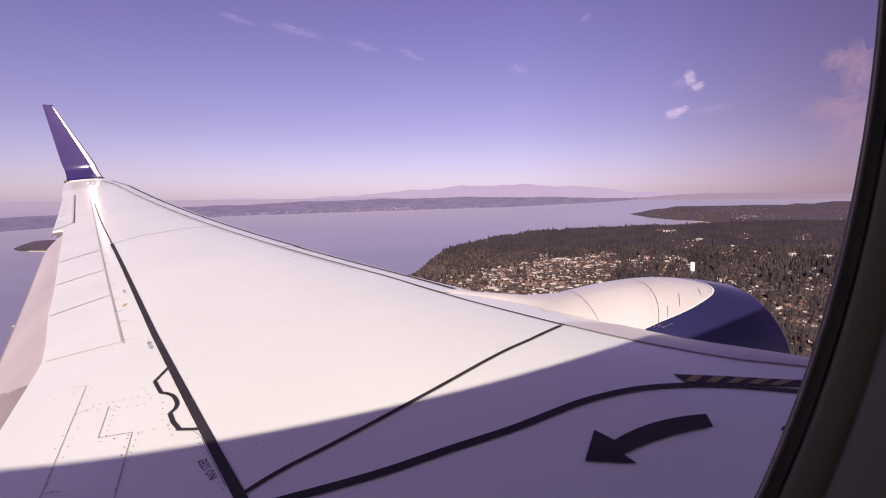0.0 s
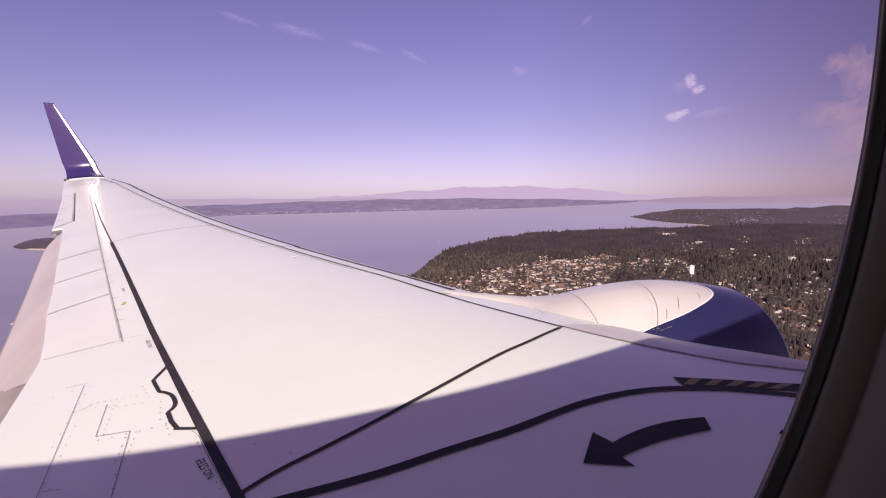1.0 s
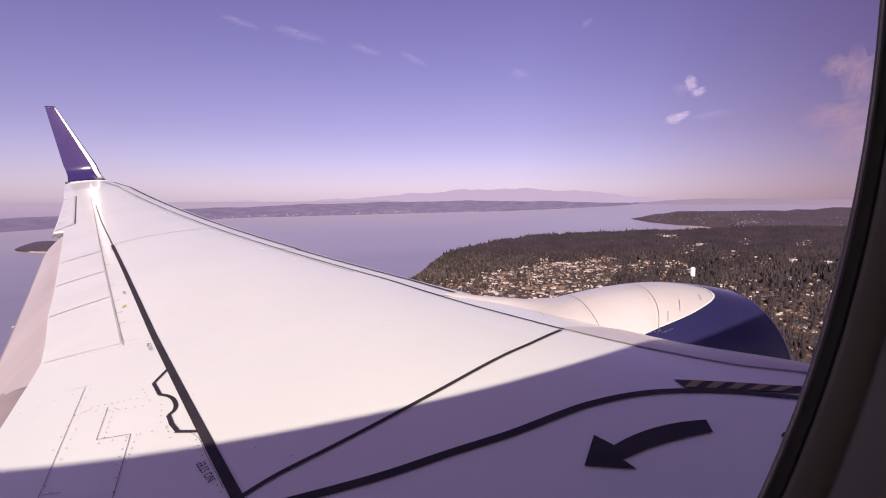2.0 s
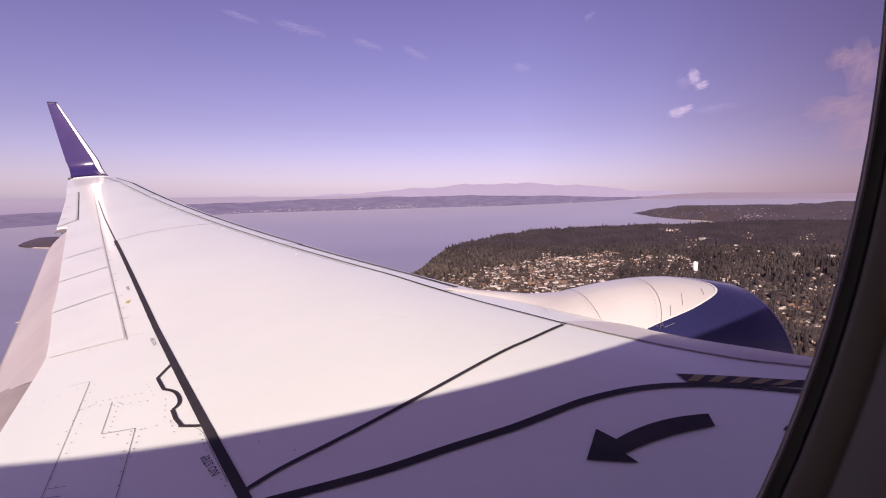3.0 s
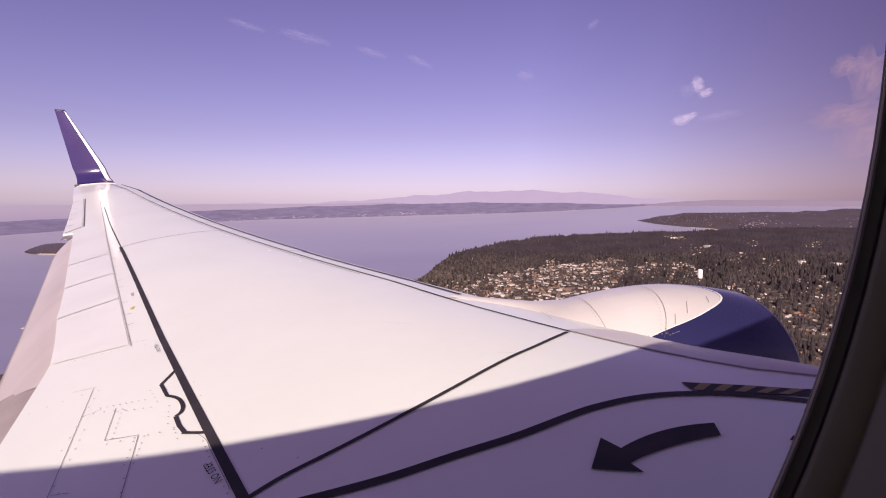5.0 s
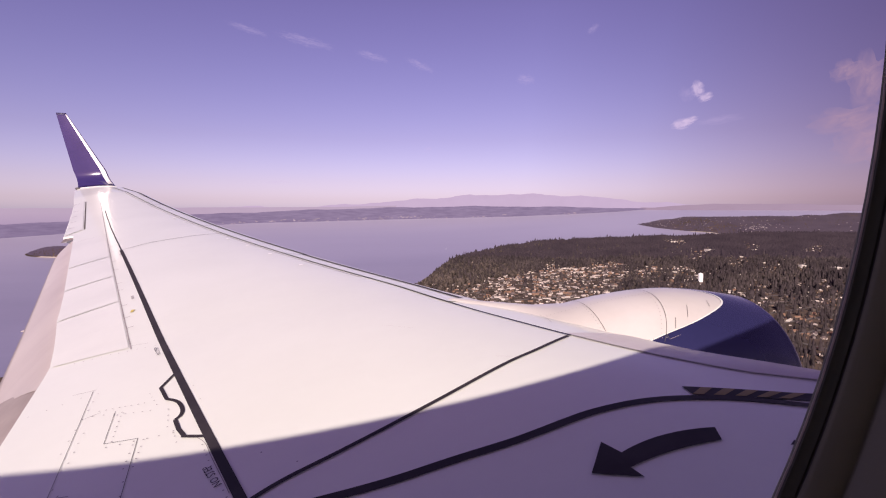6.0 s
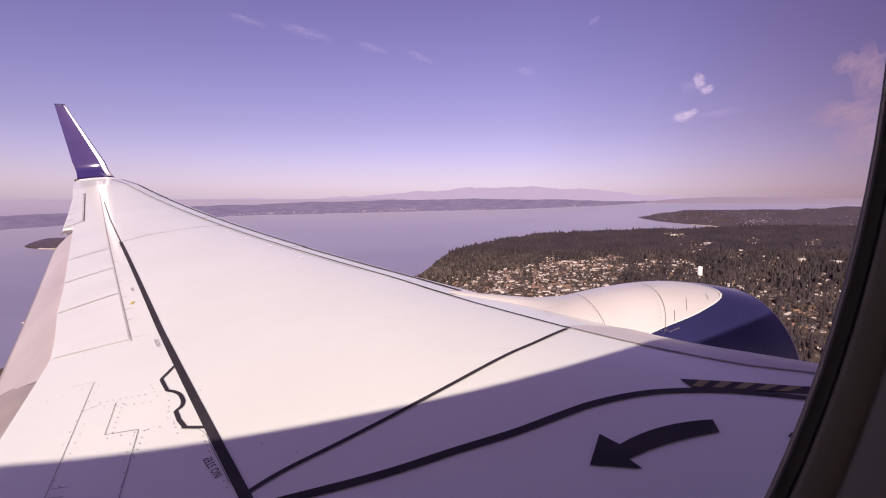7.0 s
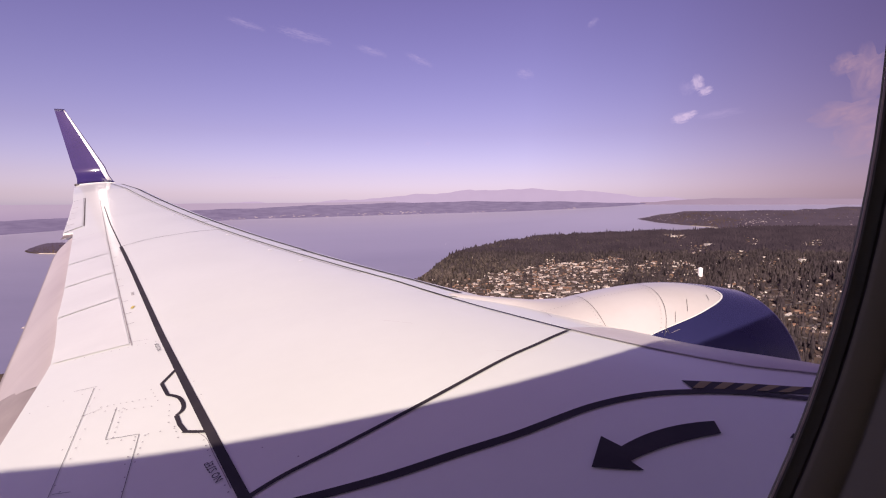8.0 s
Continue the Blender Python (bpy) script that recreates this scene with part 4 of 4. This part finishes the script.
def house_meshes(lx, ly, h, rise, wall, roof, side):
    """A house; side: length of a lower wing set across the main one, or 0."""
    (bv, bf), (rv, rf) = gable(lx, ly, h, rise)
    if side:
        (v, f), (r, g) = gable(side, ly * 0.7, h * 0.8, rise * 0.8)
        shift = lx * 0.28

        def across(q):
            return (shift - q[1], q[0] - side * 0.35, q[2])
        bf = bf + [tuple(i + len(bv) for i in q) for q in f]
        bv = bv + [across(q) for q in v]
        rf = rf + [tuple(i + len(rv) for i in q) for q in g]
        rv = rv + [across(q) for q in r]
    return mesh_of("body", bv, bf, wall), mesh_of("roof", rv, rf, roof)


WALLS = [paint("siding_" + n, c, 0.8, vary=0.08, scale=0.3) for n, c in
         (("cream", (0.56, 0.485, 0.42)), ("white", (0.76, 0.70, 0.62)), ("tan", (0.27, 0.185, 0.13)), ("grey", (0.20, 0.165, 0.155)))]
ROOFS = [paint("shingle_" + n, c, 0.85, vary=0.12, scale=0.4) for n, c in
         (("pale", (0.62, 0.53, 0.46)), ("brown", (0.27, 0.15, 0.095)), ("grey", (0.17, 0.13, 0.118)), ("dark", (0.08, 0.06, 0.055)))]
KINDS = []
for i in range(16):
    KINDS.append(house_meshes(random.uniform(8, 13) if i % 4 else random.uniform(17, 27), random.uniform(6, 8.5), random.uniform(2.4, 4.4), random.uniform(1.4, 3.0), WALLS[(2, 0, 3, 2, 1, 3, 2, 0)[i % 8]], ROOFS[(1, 2, 0, 3, 0, 2, 1, 3, 2, 0, 3, 0, 2, 3, 1, 2)[i]],
                              random.uniform(7, 11) if i % 2 else 0))

u, d = sample(36000, 600, 3600, 620, 1600)
tn = town(u, d)
thin = np.where(784 + 889 * u / d > 1230, 0.25, 0.95)
keep = (rng.uniform(0, 1, len(u)) < tn * thin + 0.028 * (d < 3400)) & (coast_in(u, d) > 160)
u, d = u[keep], d[keep]
# streets run along a grid: pull the houses to its rows
GRID = radians(24)
gu, gd = u * math.cos(GRID) + d * math.sin(GRID), -u * math.sin(GRID) + d * math.cos(GRID)
gd = np.round(gd / 19) * 19 + rng.uniform(-8.5, 8.5, len(gd))
gu = np.round(gu / 12) * 12 + rng.uniform(-5, 5, len(gu)) + 30 * wobble(gu, gd, 90, 6)
u, d = gu * math.cos(GRID) - gd * math.sin(GRID), gu * math.sin(GRID) + gd * math.cos(GRID)
_, first = np.unique(np.round(gu / 12) * 10000 + np.round(gd / 19), return_index=True)
u, d = u[first], d[first]
# clearings round the houses, wider on the side from which they are seen
CELL = 14.0
clear = set()
for hu, hd in zip(u, d):
    for back in ((0, 14, 28) if hd < 1500 else range(0, 113, 14)):
        clear.add((int(hu * (1 - back / hd) // CELL), int((hd - back) // CELL)))
tower_yard = set()
for back in range(-14, 113, 7):
    tw = 240 * 889 / 132 - back
    for q in range(-18, 19, 6):
        tower_yard.add((int((457 / 889 * tw + q) // CELL), int(tw // CELL)))
pos, k = grounded(u, d)
px = 784 + 889 * u / d
py = 357 + 889 * 241 / d
seen = (px > 760) & (px < 1500) & (py > 440)
order = np.argsort(np.where(seen, d, 1e6))
HOUSE_LABELS = ("small gabled suburban house with pale walls", "small suburban house with a low shingle roof")
rest_v, rest_f, rest_m, base = [], [], [], 0
for rank, i in enumerate(order):
    body, roof = KINDS[int(rng.integers(16))]
    turn = -YAW0 + GRID + (math.pi / 2 if rng.uniform() < 0.35 else 0) + rng.normal(0, 0.4)
    m = Matrix.LocRotScale(Vector(pos[i]), Euler((0, 0, turn)), Vector((k[i] * rng.uniform(0.42, 0.92),) * 3))
    if rank < 290:
        home = new("house")
        tagged(home, HOUSE_LABELS[rank % 2], "house", "suburban houses")
        for part_name, me in (("body", body), ("roof", roof)):
            new(part_name, me).parent = home
        home.matrix_world = m
    else:
        for me, slot in ((body, 0), (roof, 4)):
            off = len(rest_v)
            rest_v += [m @ q.co for q in me.vertices]
            mat_at = (WALLS + ROOFS).index(me.materials[0])
            for p in me.polygons:
                rest_f.append(tuple(off + q for q in p.vertices))
                rest_m.append(mat_at)
far_homes = piece("suburb", rest_v, rest_f, WALLS[0])
for mt in (WALLS + ROOFS)[1:]:
    far_homes.data.materials.append(mt)
far_homes.data.polygons.foreach_set("material_index", rest_m)
tagged(far_homes, "many small houses among the trees", "houses", kind="stuff")

# conifers
u, d = sample(130000, 600, 4600, 560, 1640)
ins, tn = coast_in(u, d), town(u, d)
clump = smoothstep(-0.6, 0.5, wobble(u, d, 60, 8) + rng.uniform(-0.4, 0.4, len(u)))
bluff = 1 - 0.82 * (1 - smoothstep(860, 960, 784 + 889 * u / d)) * (1 - smoothstep(1750, 2250, d))
keep = (ins > 60) & (rng.uniform(0, 1, len(u)) < bluff * (1 - np.where(784 + 889 * u / d > 1230, 0.35, 0.78) * tn) * (0.35 + 0.65 * clump)) & (rng.uniform(0, 1, len(u)) < smoothstep(30, 320, ins) * 0.8 + 0.2)
keep &= np.array([(int(a // CELL), int(b // CELL)) not in clear for a, b in zip(u, d)]) | (rng.uniform(0, 1, len(u)) < 0.32)
keep &= np.array([(int(a // CELL), int(b // CELL)) not in tower_yard for a, b in zip(u, d)])
u, d = u[keep], d[keep]
pos, k = grounded(u, d)
east = smoothstep(1180, 1280, 784 + 889 * u / d) * (1 - smoothstep(1500, 1900, d))
low = smoothstep(0.1, 0.5, in_front(u, d)) * (0.7 + 0.3 * rng.uniform(0, 1, len(u))) * (rng.uniform(0, 1, len(u)) < 0.93 - 0.18 * east)
tall = (13 + 24 * rng.beta(1.5, 3.0, len(u))) * k * (1 - 0.72 * low) * (1 + 0.3 * east)
wide = rng.uniform(10, 20, len(u)) * k * (0.66 + 0.34 * smoothstep(950, 1500, d)) * (1 + 0.5 * smoothstep(1700, 2600, d)) * (1 - 0.4 * low)
tall *= np.where(rng.uniform(0, 1, len(u)) < 0.06, rng.uniform(1.2, 1.6, len(u)), 1.0)
# woods beyond 2300 m carry thin haze as a faint emission
HAZY_WOODS = haze_glow_mat("conifers_thin_haze_glow", (0.044, 0.034, 0.036), (0.020, 0.016, 0.022))
for part_of, mat, label in ((d < 2300, CONIFER, "dark green conifer woods on the plateau"), (d >= 2300, HAZY_WOODS, "dark conifer woods further off with painted thin haze")):
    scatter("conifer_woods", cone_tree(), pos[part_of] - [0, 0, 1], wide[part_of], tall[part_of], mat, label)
# broadleaf trees on the bluff and among the houses
u, d = sample(90000, 600, 4200, 560, 1640)
ins, tn = coast_in(u, d), town(u, d)
keep = (ins > 5) & (rng.uniform(0, 1, len(u)) < np.where(ins < 330, 0.9, np.where((784 + 889 * u / d < 930) & (d < 2100), 0.8, 0.24)) * (1 - 0.35 * tn) * (1 - 0.65 * smoothstep(1050, 1250, 784 + 889 * u / d)))
keep &= np.array([(int(a // CELL), int(b // CELL)) not in clear for a, b in zip(u, d)]) | (rng.uniform(0, 1, len(u)) < 0.15)
keep &= np.array([(int(a // CELL), int(b // CELL)) not in tower_yard for a, b in zip(u, d)])
u, d = u[keep], d[keep]
pos, k = grounded(u, d)
scatter("broadleaf_trees", round_tree(), pos - [0, 0, 1], rng.uniform(8, 15, len(u)) * k * (1 - 0.4 * town(u, d)), rng.uniform(9, 19, len(u)) * k * (1 - 0.6 * in_front(u, d)), BROADLEAF,
        "olive and brown broadleaf trees on the bluff")
# far woods
u, d = sample(42000, 4500, 11000, 1090, 1660)
ins = coast_in(u, d)
keep = ins > 25
u, d = u[keep], d[keep]
pos, k = grounded(u, d)
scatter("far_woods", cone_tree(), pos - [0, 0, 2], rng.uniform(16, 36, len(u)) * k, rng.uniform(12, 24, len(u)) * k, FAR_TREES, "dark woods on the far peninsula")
u, d = sample(3200, 3250, 3650, 36, 190)
pos, k = grounded(u, d)
keep = pos[:, 2] > (SEA + 6 + CLIMB * d) * k
# headland trees have haze painted in as a mauve glow
scatter("headland_woods", cone_tree(), pos[keep] - [0, 0, 1], rng.uniform(9, 16, keep.sum()) * k[keep], rng.uniform(4, 9, keep.sum()) * k[keep], haze_glow_mat("headland_woods_haze_glow", (0.045, 0.036, 0.04), (0.082, 0.063, 0.098)),
        "woods on a small headland, mauve from painted haze")


# far houses and a beach on the peninsula
u, d = sample(1300, 4300, 9600, 1130, 1540)
keep = (coast_in(u, d) > 140) & (rng.uniform(0, 1, len(u)) < (0.02 + 0.55 * smoothstep(0.2, 0.6, wobble(u, d, 260, 4)) + 0.8 * (1 - smoothstep(200, 1100, coast_in(u, d)))) * (1 - 0.7 * smoothstep(1330, 1420, 784 + 889 * u / d)))
u, d = u[keep], d[keep]
pos, k = grounded(u, d)
bv, bf = [], []
for p, s in zip(pos, k):
    w = rng.uniform(4, 10) * s
    v, f = box(p[0], p[1], p[2] + 14 * s, w, 12 * s, rng.uniform(3, 6) * s, -YAW0 + rng.uniform(-0.5, 0.5))
    bf += [tuple(i + len(bv) for i in q) for q in f]
    bv += v
# house walls glow a little for the haze in front of them
tagged(piece("peninsula_houses", bv, bf, haze_glow_mat("pale_walls_haze_glow", (0.36, 0.31, 0.28), (0.05, 0.042, 0.055))), "pale houses scattered over the wooded peninsula", "houses", kind="stuff")


# pale beaches
SAND = paint("pale_sand", (0.46, 0.40, 0.34), 0.95, vary=0.1, scale=0.02)


def beach(pts, width):
    verts = []
    for i, (uu, dd) in enumerate(pts):
        for s in (0, 1):
            x, y, z, k = place(np.array([uu + s * width * 0.8]), np.array([dd + s * width * 0.4]), np.array([SEA + 1.0 + 5 * s]))
            verts.append((x[0], y[0], z[0]))
    tagged(piece("beach", verts, grid_faces(len(pts), 2), SAND), "narrow pale sandy beach at the water", "beach", kind="structure")


beach([(float(np.interp(q, COAST_D, COAST_U)) - 30, q) for q in np.linspace(6000, 6800, 20)], 40)
beach([((q - 784) / 889 * 3255 + 0, 3255 - 25 * math.sin((q - 60) / 110 * math.pi)) for q in np.linspace(60, 170, 20)], 22)

# a small sailboat on the water
bd = 330 * 889 / 75
bu = (788 - 784) / 889 * bd
x, y, z, k = place(np.array([bu]), np.array([bd]), np.array([SEA]))
boat = new("sailboat")
tagged(boat, "small white sailboat on calm water", "boat")
hv = [(-4, -1.1, 0.9), (2, -1.2, 0.9), (4.6, 0, 1.1), (2, 1.2, 0.9), (-4, 1.1, 0.9), (-3.6, -0.7, -0.3), (2, -0.7, -0.3), (3.8, 0, -0.3), (2, 0.7, -0.3), (-3.6, 0.7, -0.3)]
piece("hull", hv, [(0, 1, 2, 3, 4), (9, 8, 7, 6, 5)] + [(i, 5 + i, 5 + (i + 1) % 5, (i + 1) % 5) for i in range(5)], TOWER, boat)
piece("sail", [(0.4, 0, 1.6), (-3.8, 0.5, 1.8), (0.4, 0, 12), (0.4, 0.06, 1.6), (-3.8, 0.56, 1.8), (0.4, 0.06, 12)],
      [(0, 1, 2), (5, 4, 3), (0, 3, 4, 1), (1, 4, 5, 2), (2, 5, 3, 0)], TOWER, boat)
boat.matrix_world = Matrix.LocRotScale(Vector((x[0], y[0], z[0])), Euler((0, 0, 0.6)), Vector((float(k[0]),) * 3))


# large flat-roofed buildings
def hall(px, y, w, deep, h, name, label):
    dd = 236 * 889 / (y - 357)
    uu = (px - 784) / 889 * dd
    p, s = grounded(np.array([uu]), np.array([dd]))
    ob = new(name)
    tagged(ob, label, "building")
    v, f = box(0, 0, -4, w, deep, h + 4)
    piece("body", v, f, WALLS[1], ob)
    v, f = box(0, 0, h, w + 1.2, deep + 1.2, 0.8)
    piece("roof", v, f, WALLS[1], ob, "pale flat roof")
    for q in range(5):
        v, f = box(-w * 0.4 + q * w * 0.2, -deep / 2 - 0.05, h * 0.45, w * 0.1, 0.25, h * 0.3)
        piece("window", v, f, FLAPGREY, ob)
    ob.matrix_world = Matrix.LocRotScale(Vector(p[0]), Euler((0, 0, -YAW0 + 0.2)), Vector((float(s[0]),) * 3))


hall(1258, 437, 60, 34, 13, "school_building", "low white flat-roofed school building among trees")
hall(1483, 470, 32, 22, 15, "office_building", "white flat-roofed office building among trees")
hall(1421, 464, 22, 16, 11, "office_building", "small pale flat-roofed building among trees")
hall(1190, 421, 46, 24, 10, "school_building", "long pale flat-roofed building in the woods")

# water tower: a tall tank with a domed top and a ladder
dd = 240 * 889 / (489 - 357)
uu = (1241 - 784) / 889 * dd
p, s = grounded(np.array([uu]), np.array([dd]))
tower = new("water_tower")
tagged(tower, "tall white cylindrical water tower among trees", "water tower")
prof = [(7.6, -5), (7.6, 25), (7.2, 26), (5.0, 27.6), (2.4, 28.4), (0.01, 28.6)]
v = [(r * math.cos(2 * math.pi * j / 28), r * math.sin(2 * math.pi * j / 28), z) for r, z in prof for j in range(28)]
piece("tank", v, grid_faces(len(prof), 28, True), TOWER, tower, "", True)
v, f = box(0, -7.9, 0, 0.9, 0.4, 27)
piece("ladder", v, f, FLAPGREY, tower)
v, f = box(0, 0, 28, 1.6, 1.6, 1.4)
piece("vent", v, f, TOWER, tower)
tower.matrix_world = Matrix.LocRotScale(Vector(p[0]), Euler((0, 0, 0.4)), Vector((float(s[0]),) * 3))


# streets, draped just over the ground
def street(a, b, width):
    n = 40
    us, ds = np.linspace(a[0], b[0], n), np.linspace(a[1], b[1], n)
    t = Vector((b[0] - a[0], b[1] - a[1])).normalized()
    verts = []
    for i in range(n):
        for s in (-1, 1):
            uu, dd = us[i] - t.y * width / 2 * s, ds[i] + t.x * width / 2 * s
            x, y, z, k = place(np.array([uu]), np.array([dd]), land_height(np.array([uu]), np.array([dd])) + 0.9)
            verts.append((x[0], y[0], z[0]))
    tagged(piece("road", verts, grid_faces(n, 2), ROAD), "pale grey suburban street between houses", "road", kind="structure")


cg, sg = math.cos(GRID), math.sin(GRID)
for q in range(17, 46, 2):
    gd0 = q * 34 + 17
    street((100 * cg - gd0 * sg, 100 * sg + gd0 * cg), (1500 * cg - gd0 * sg, 1500 * sg + gd0 * cg), 9)
for gu0 in (330, 640, 950, 1260, 1500):
    street((gu0 * cg - 500 * sg, gu0 * sg + 500 * cg), (gu0 * cg - 1800 * sg, gu0 * sg + 1800 * cg), 11)


# ---- clouds ----
def cloud_mat(name, scale, lo, hi, seed, colour, most):
    """Bright vapour, ragged by noise and thinning out to its rim."""
    mat = bpy.data.materials.new(name)
    mat.use_nodes = True
    n, l = links(mat)
    n.clear()
    tc, nz, gr, mp = (n.new("ShaderNode" + k) for k in ("TexCoord", "TexNoise", "TexGradient", "Mapping"))
    mp.inputs["Location"].default_value = (seed, seed * 0.7, 0)
    nz.inputs["Scale"].default_value, nz.inputs["Detail"].default_value, nz.inputs["Distortion"].default_value = scale, 8, 1.1
    gr.gradient_type = "SPHERICAL"
    l.new(tc.outputs["Object"], mp.inputs[0])
    l.new(mp.outputs[0], nz.inputs["Vector"])
    l.new(tc.outputs["Object"], gr.inputs["Vector"])
    mul, rmp = n.new("ShaderNodeMath"), n.new("ShaderNodeMapRange")
    mul.operation = "MULTIPLY"
    l.new(nz.outputs[0], mul.inputs[0])
    l.new(gr.outputs[1], mul.inputs[1])
    rmp.inputs[1].default_value, rmp.inputs[2].default_value, rmp.inputs[4].default_value = lo, hi, most
    l.new(mul.outputs[0], rmp.inputs[0])
    tr, em, mx, out = (n.new("ShaderNode" + k) for k in ("BsdfTransparent", "Emission", "MixShader", "OutputMaterial"))
    em.inputs[0].default_value = (*colour, 1)
    l.new(rmp.outputs[0], mx.inputs[0])
    l.new(tr.outputs[0], mx.inputs[1])
    l.new(em.outputs[0], mx.inputs[2])
    l.new(mx.outputs[0], out.inputs[0])
    return mat


def cloud(px, py, w, h, lean, mat, label):
    """A thin swelling veil of vapour in the far sky, with a lobed rim."""
    d = 4600
    t, r = tan_px(px), rise_px(py)
    d = d / math.sqrt(1 + t * t + r * r)
    c = Vector((t * d * math.cos(YAW0) + d * math.sin(YAW0), -t * d * math.sin(YAW0) + d * math.cos(YAW0), r * d))
    p = [random.uniform(0, 6) for _ in range(3)]
    verts = []
    for i in range(40):
        a = 2 * math.pi * i / 40
        rim = 0.72 + 0.12 * math.sin(3 * a + p[0]) + 0.08 * math.sin(5 * a + p[1]) + 0.05 * math.sin(9 * a + p[2])
        for j in range(7):
            q = 0.02 + (rim - 0.02) * j / 6
            verts.append((q * math.cos(a), q * math.sin(a), 0.12 * q * q))
    ob = piece("cloud", verts, [(i * 7 + j, i * 7 + j + 1, (i + 1) % 40 * 7 + j + 1, (i + 1) % 40 * 7 + j) for i in range(40) for j in range(6)]
               + [tuple(i * 7 for i in range(40))], mat, None, "", True)
    tagged(ob, label, "cloud", kind="structure")
    ob.matrix_world = look(c, (0, 0, 0), -lean) @ Matrix.Diagonal((w / 889 * d, h / 889 * d, 20, 1))


CIRRUS = cloud_mat("thin_cloud", 8.0, 0.25, 0.62, 3.0, (0.66, 0.60, 0.80), 0.30)
PUFF = cloud_mat("small_white_cloud", 1.9, 0.16, 0.40, 8.0, (0.70, 0.64, 0.78), 0.62)
VEIL = cloud_mat("thin_torn_cloud", 2.6, 0.14, 0.50, 2.4, (0.64, 0.58, 0.78), 0.17)
PINK = cloud_mat("pinkish_cloud", 2.4, 0.10, 0.46, 5.3, (0.50, 0.36, 0.40), 0.50)
cloud(1224, 143, 17, 24, 12, PUFF, "small ragged white cloud high in the sky")
cloud(1238, 157, 20, 12, 22, PUFF, "torn lower edge of a small white cloud")
cloud(1206, 152, 22, 20, -30, VEIL, "thin torn veil beside a small cloud")
cloud(1197, 203, 27, 15, 12, PUFF, "small flat white cloud")
cloud(1212, 197, 22, 10, 20, PUFF, "torn edge of a small flat white cloud")
cloud(1262, 196, 62, 12, 4, VEIL, "thin veil trailing from a small cloud")
cloud(757, 246, 12, 7, 0, VEIL, "tiny faint scrap of cloud")
cloud(490, 304, 40, 6, 2, VEIL, "faint low streak of cloud")
cloud(545, 62, 100, 18, -10, CIRRUS, "thin streak of high cloud")
cloud(445, 42, 70, 12, -12, CIRRUS, "thin streak of high cloud")
cloud(660, 88, 60, 14, -14, CIRRUS, "faint end of a streak of high cloud")
cloud(742, 103, 55, 13, -24, CIRRUS, "thin streak of high cloud")
cloud(1040, 42, 24, 12, 35, CIRRUS, "faint wisp of high cloud")
cloud(1485, 196, 85, 34, 4, PINK, "soft pinkish cloud bank")
cloud(1530, 235, 80, 60, 0, PINK, "soft pinkish cloud bank")
cloud(1520, 130, 45, 70, 0, PINK, "soft pinkish cloud bank")
cloud(1480, 112, 36, 26, 10, PINK, "thin pinkish veil of cloud")
cloud(925, 127, 34, 18, -8, CIRRUS, "faint wisp of high cloud")
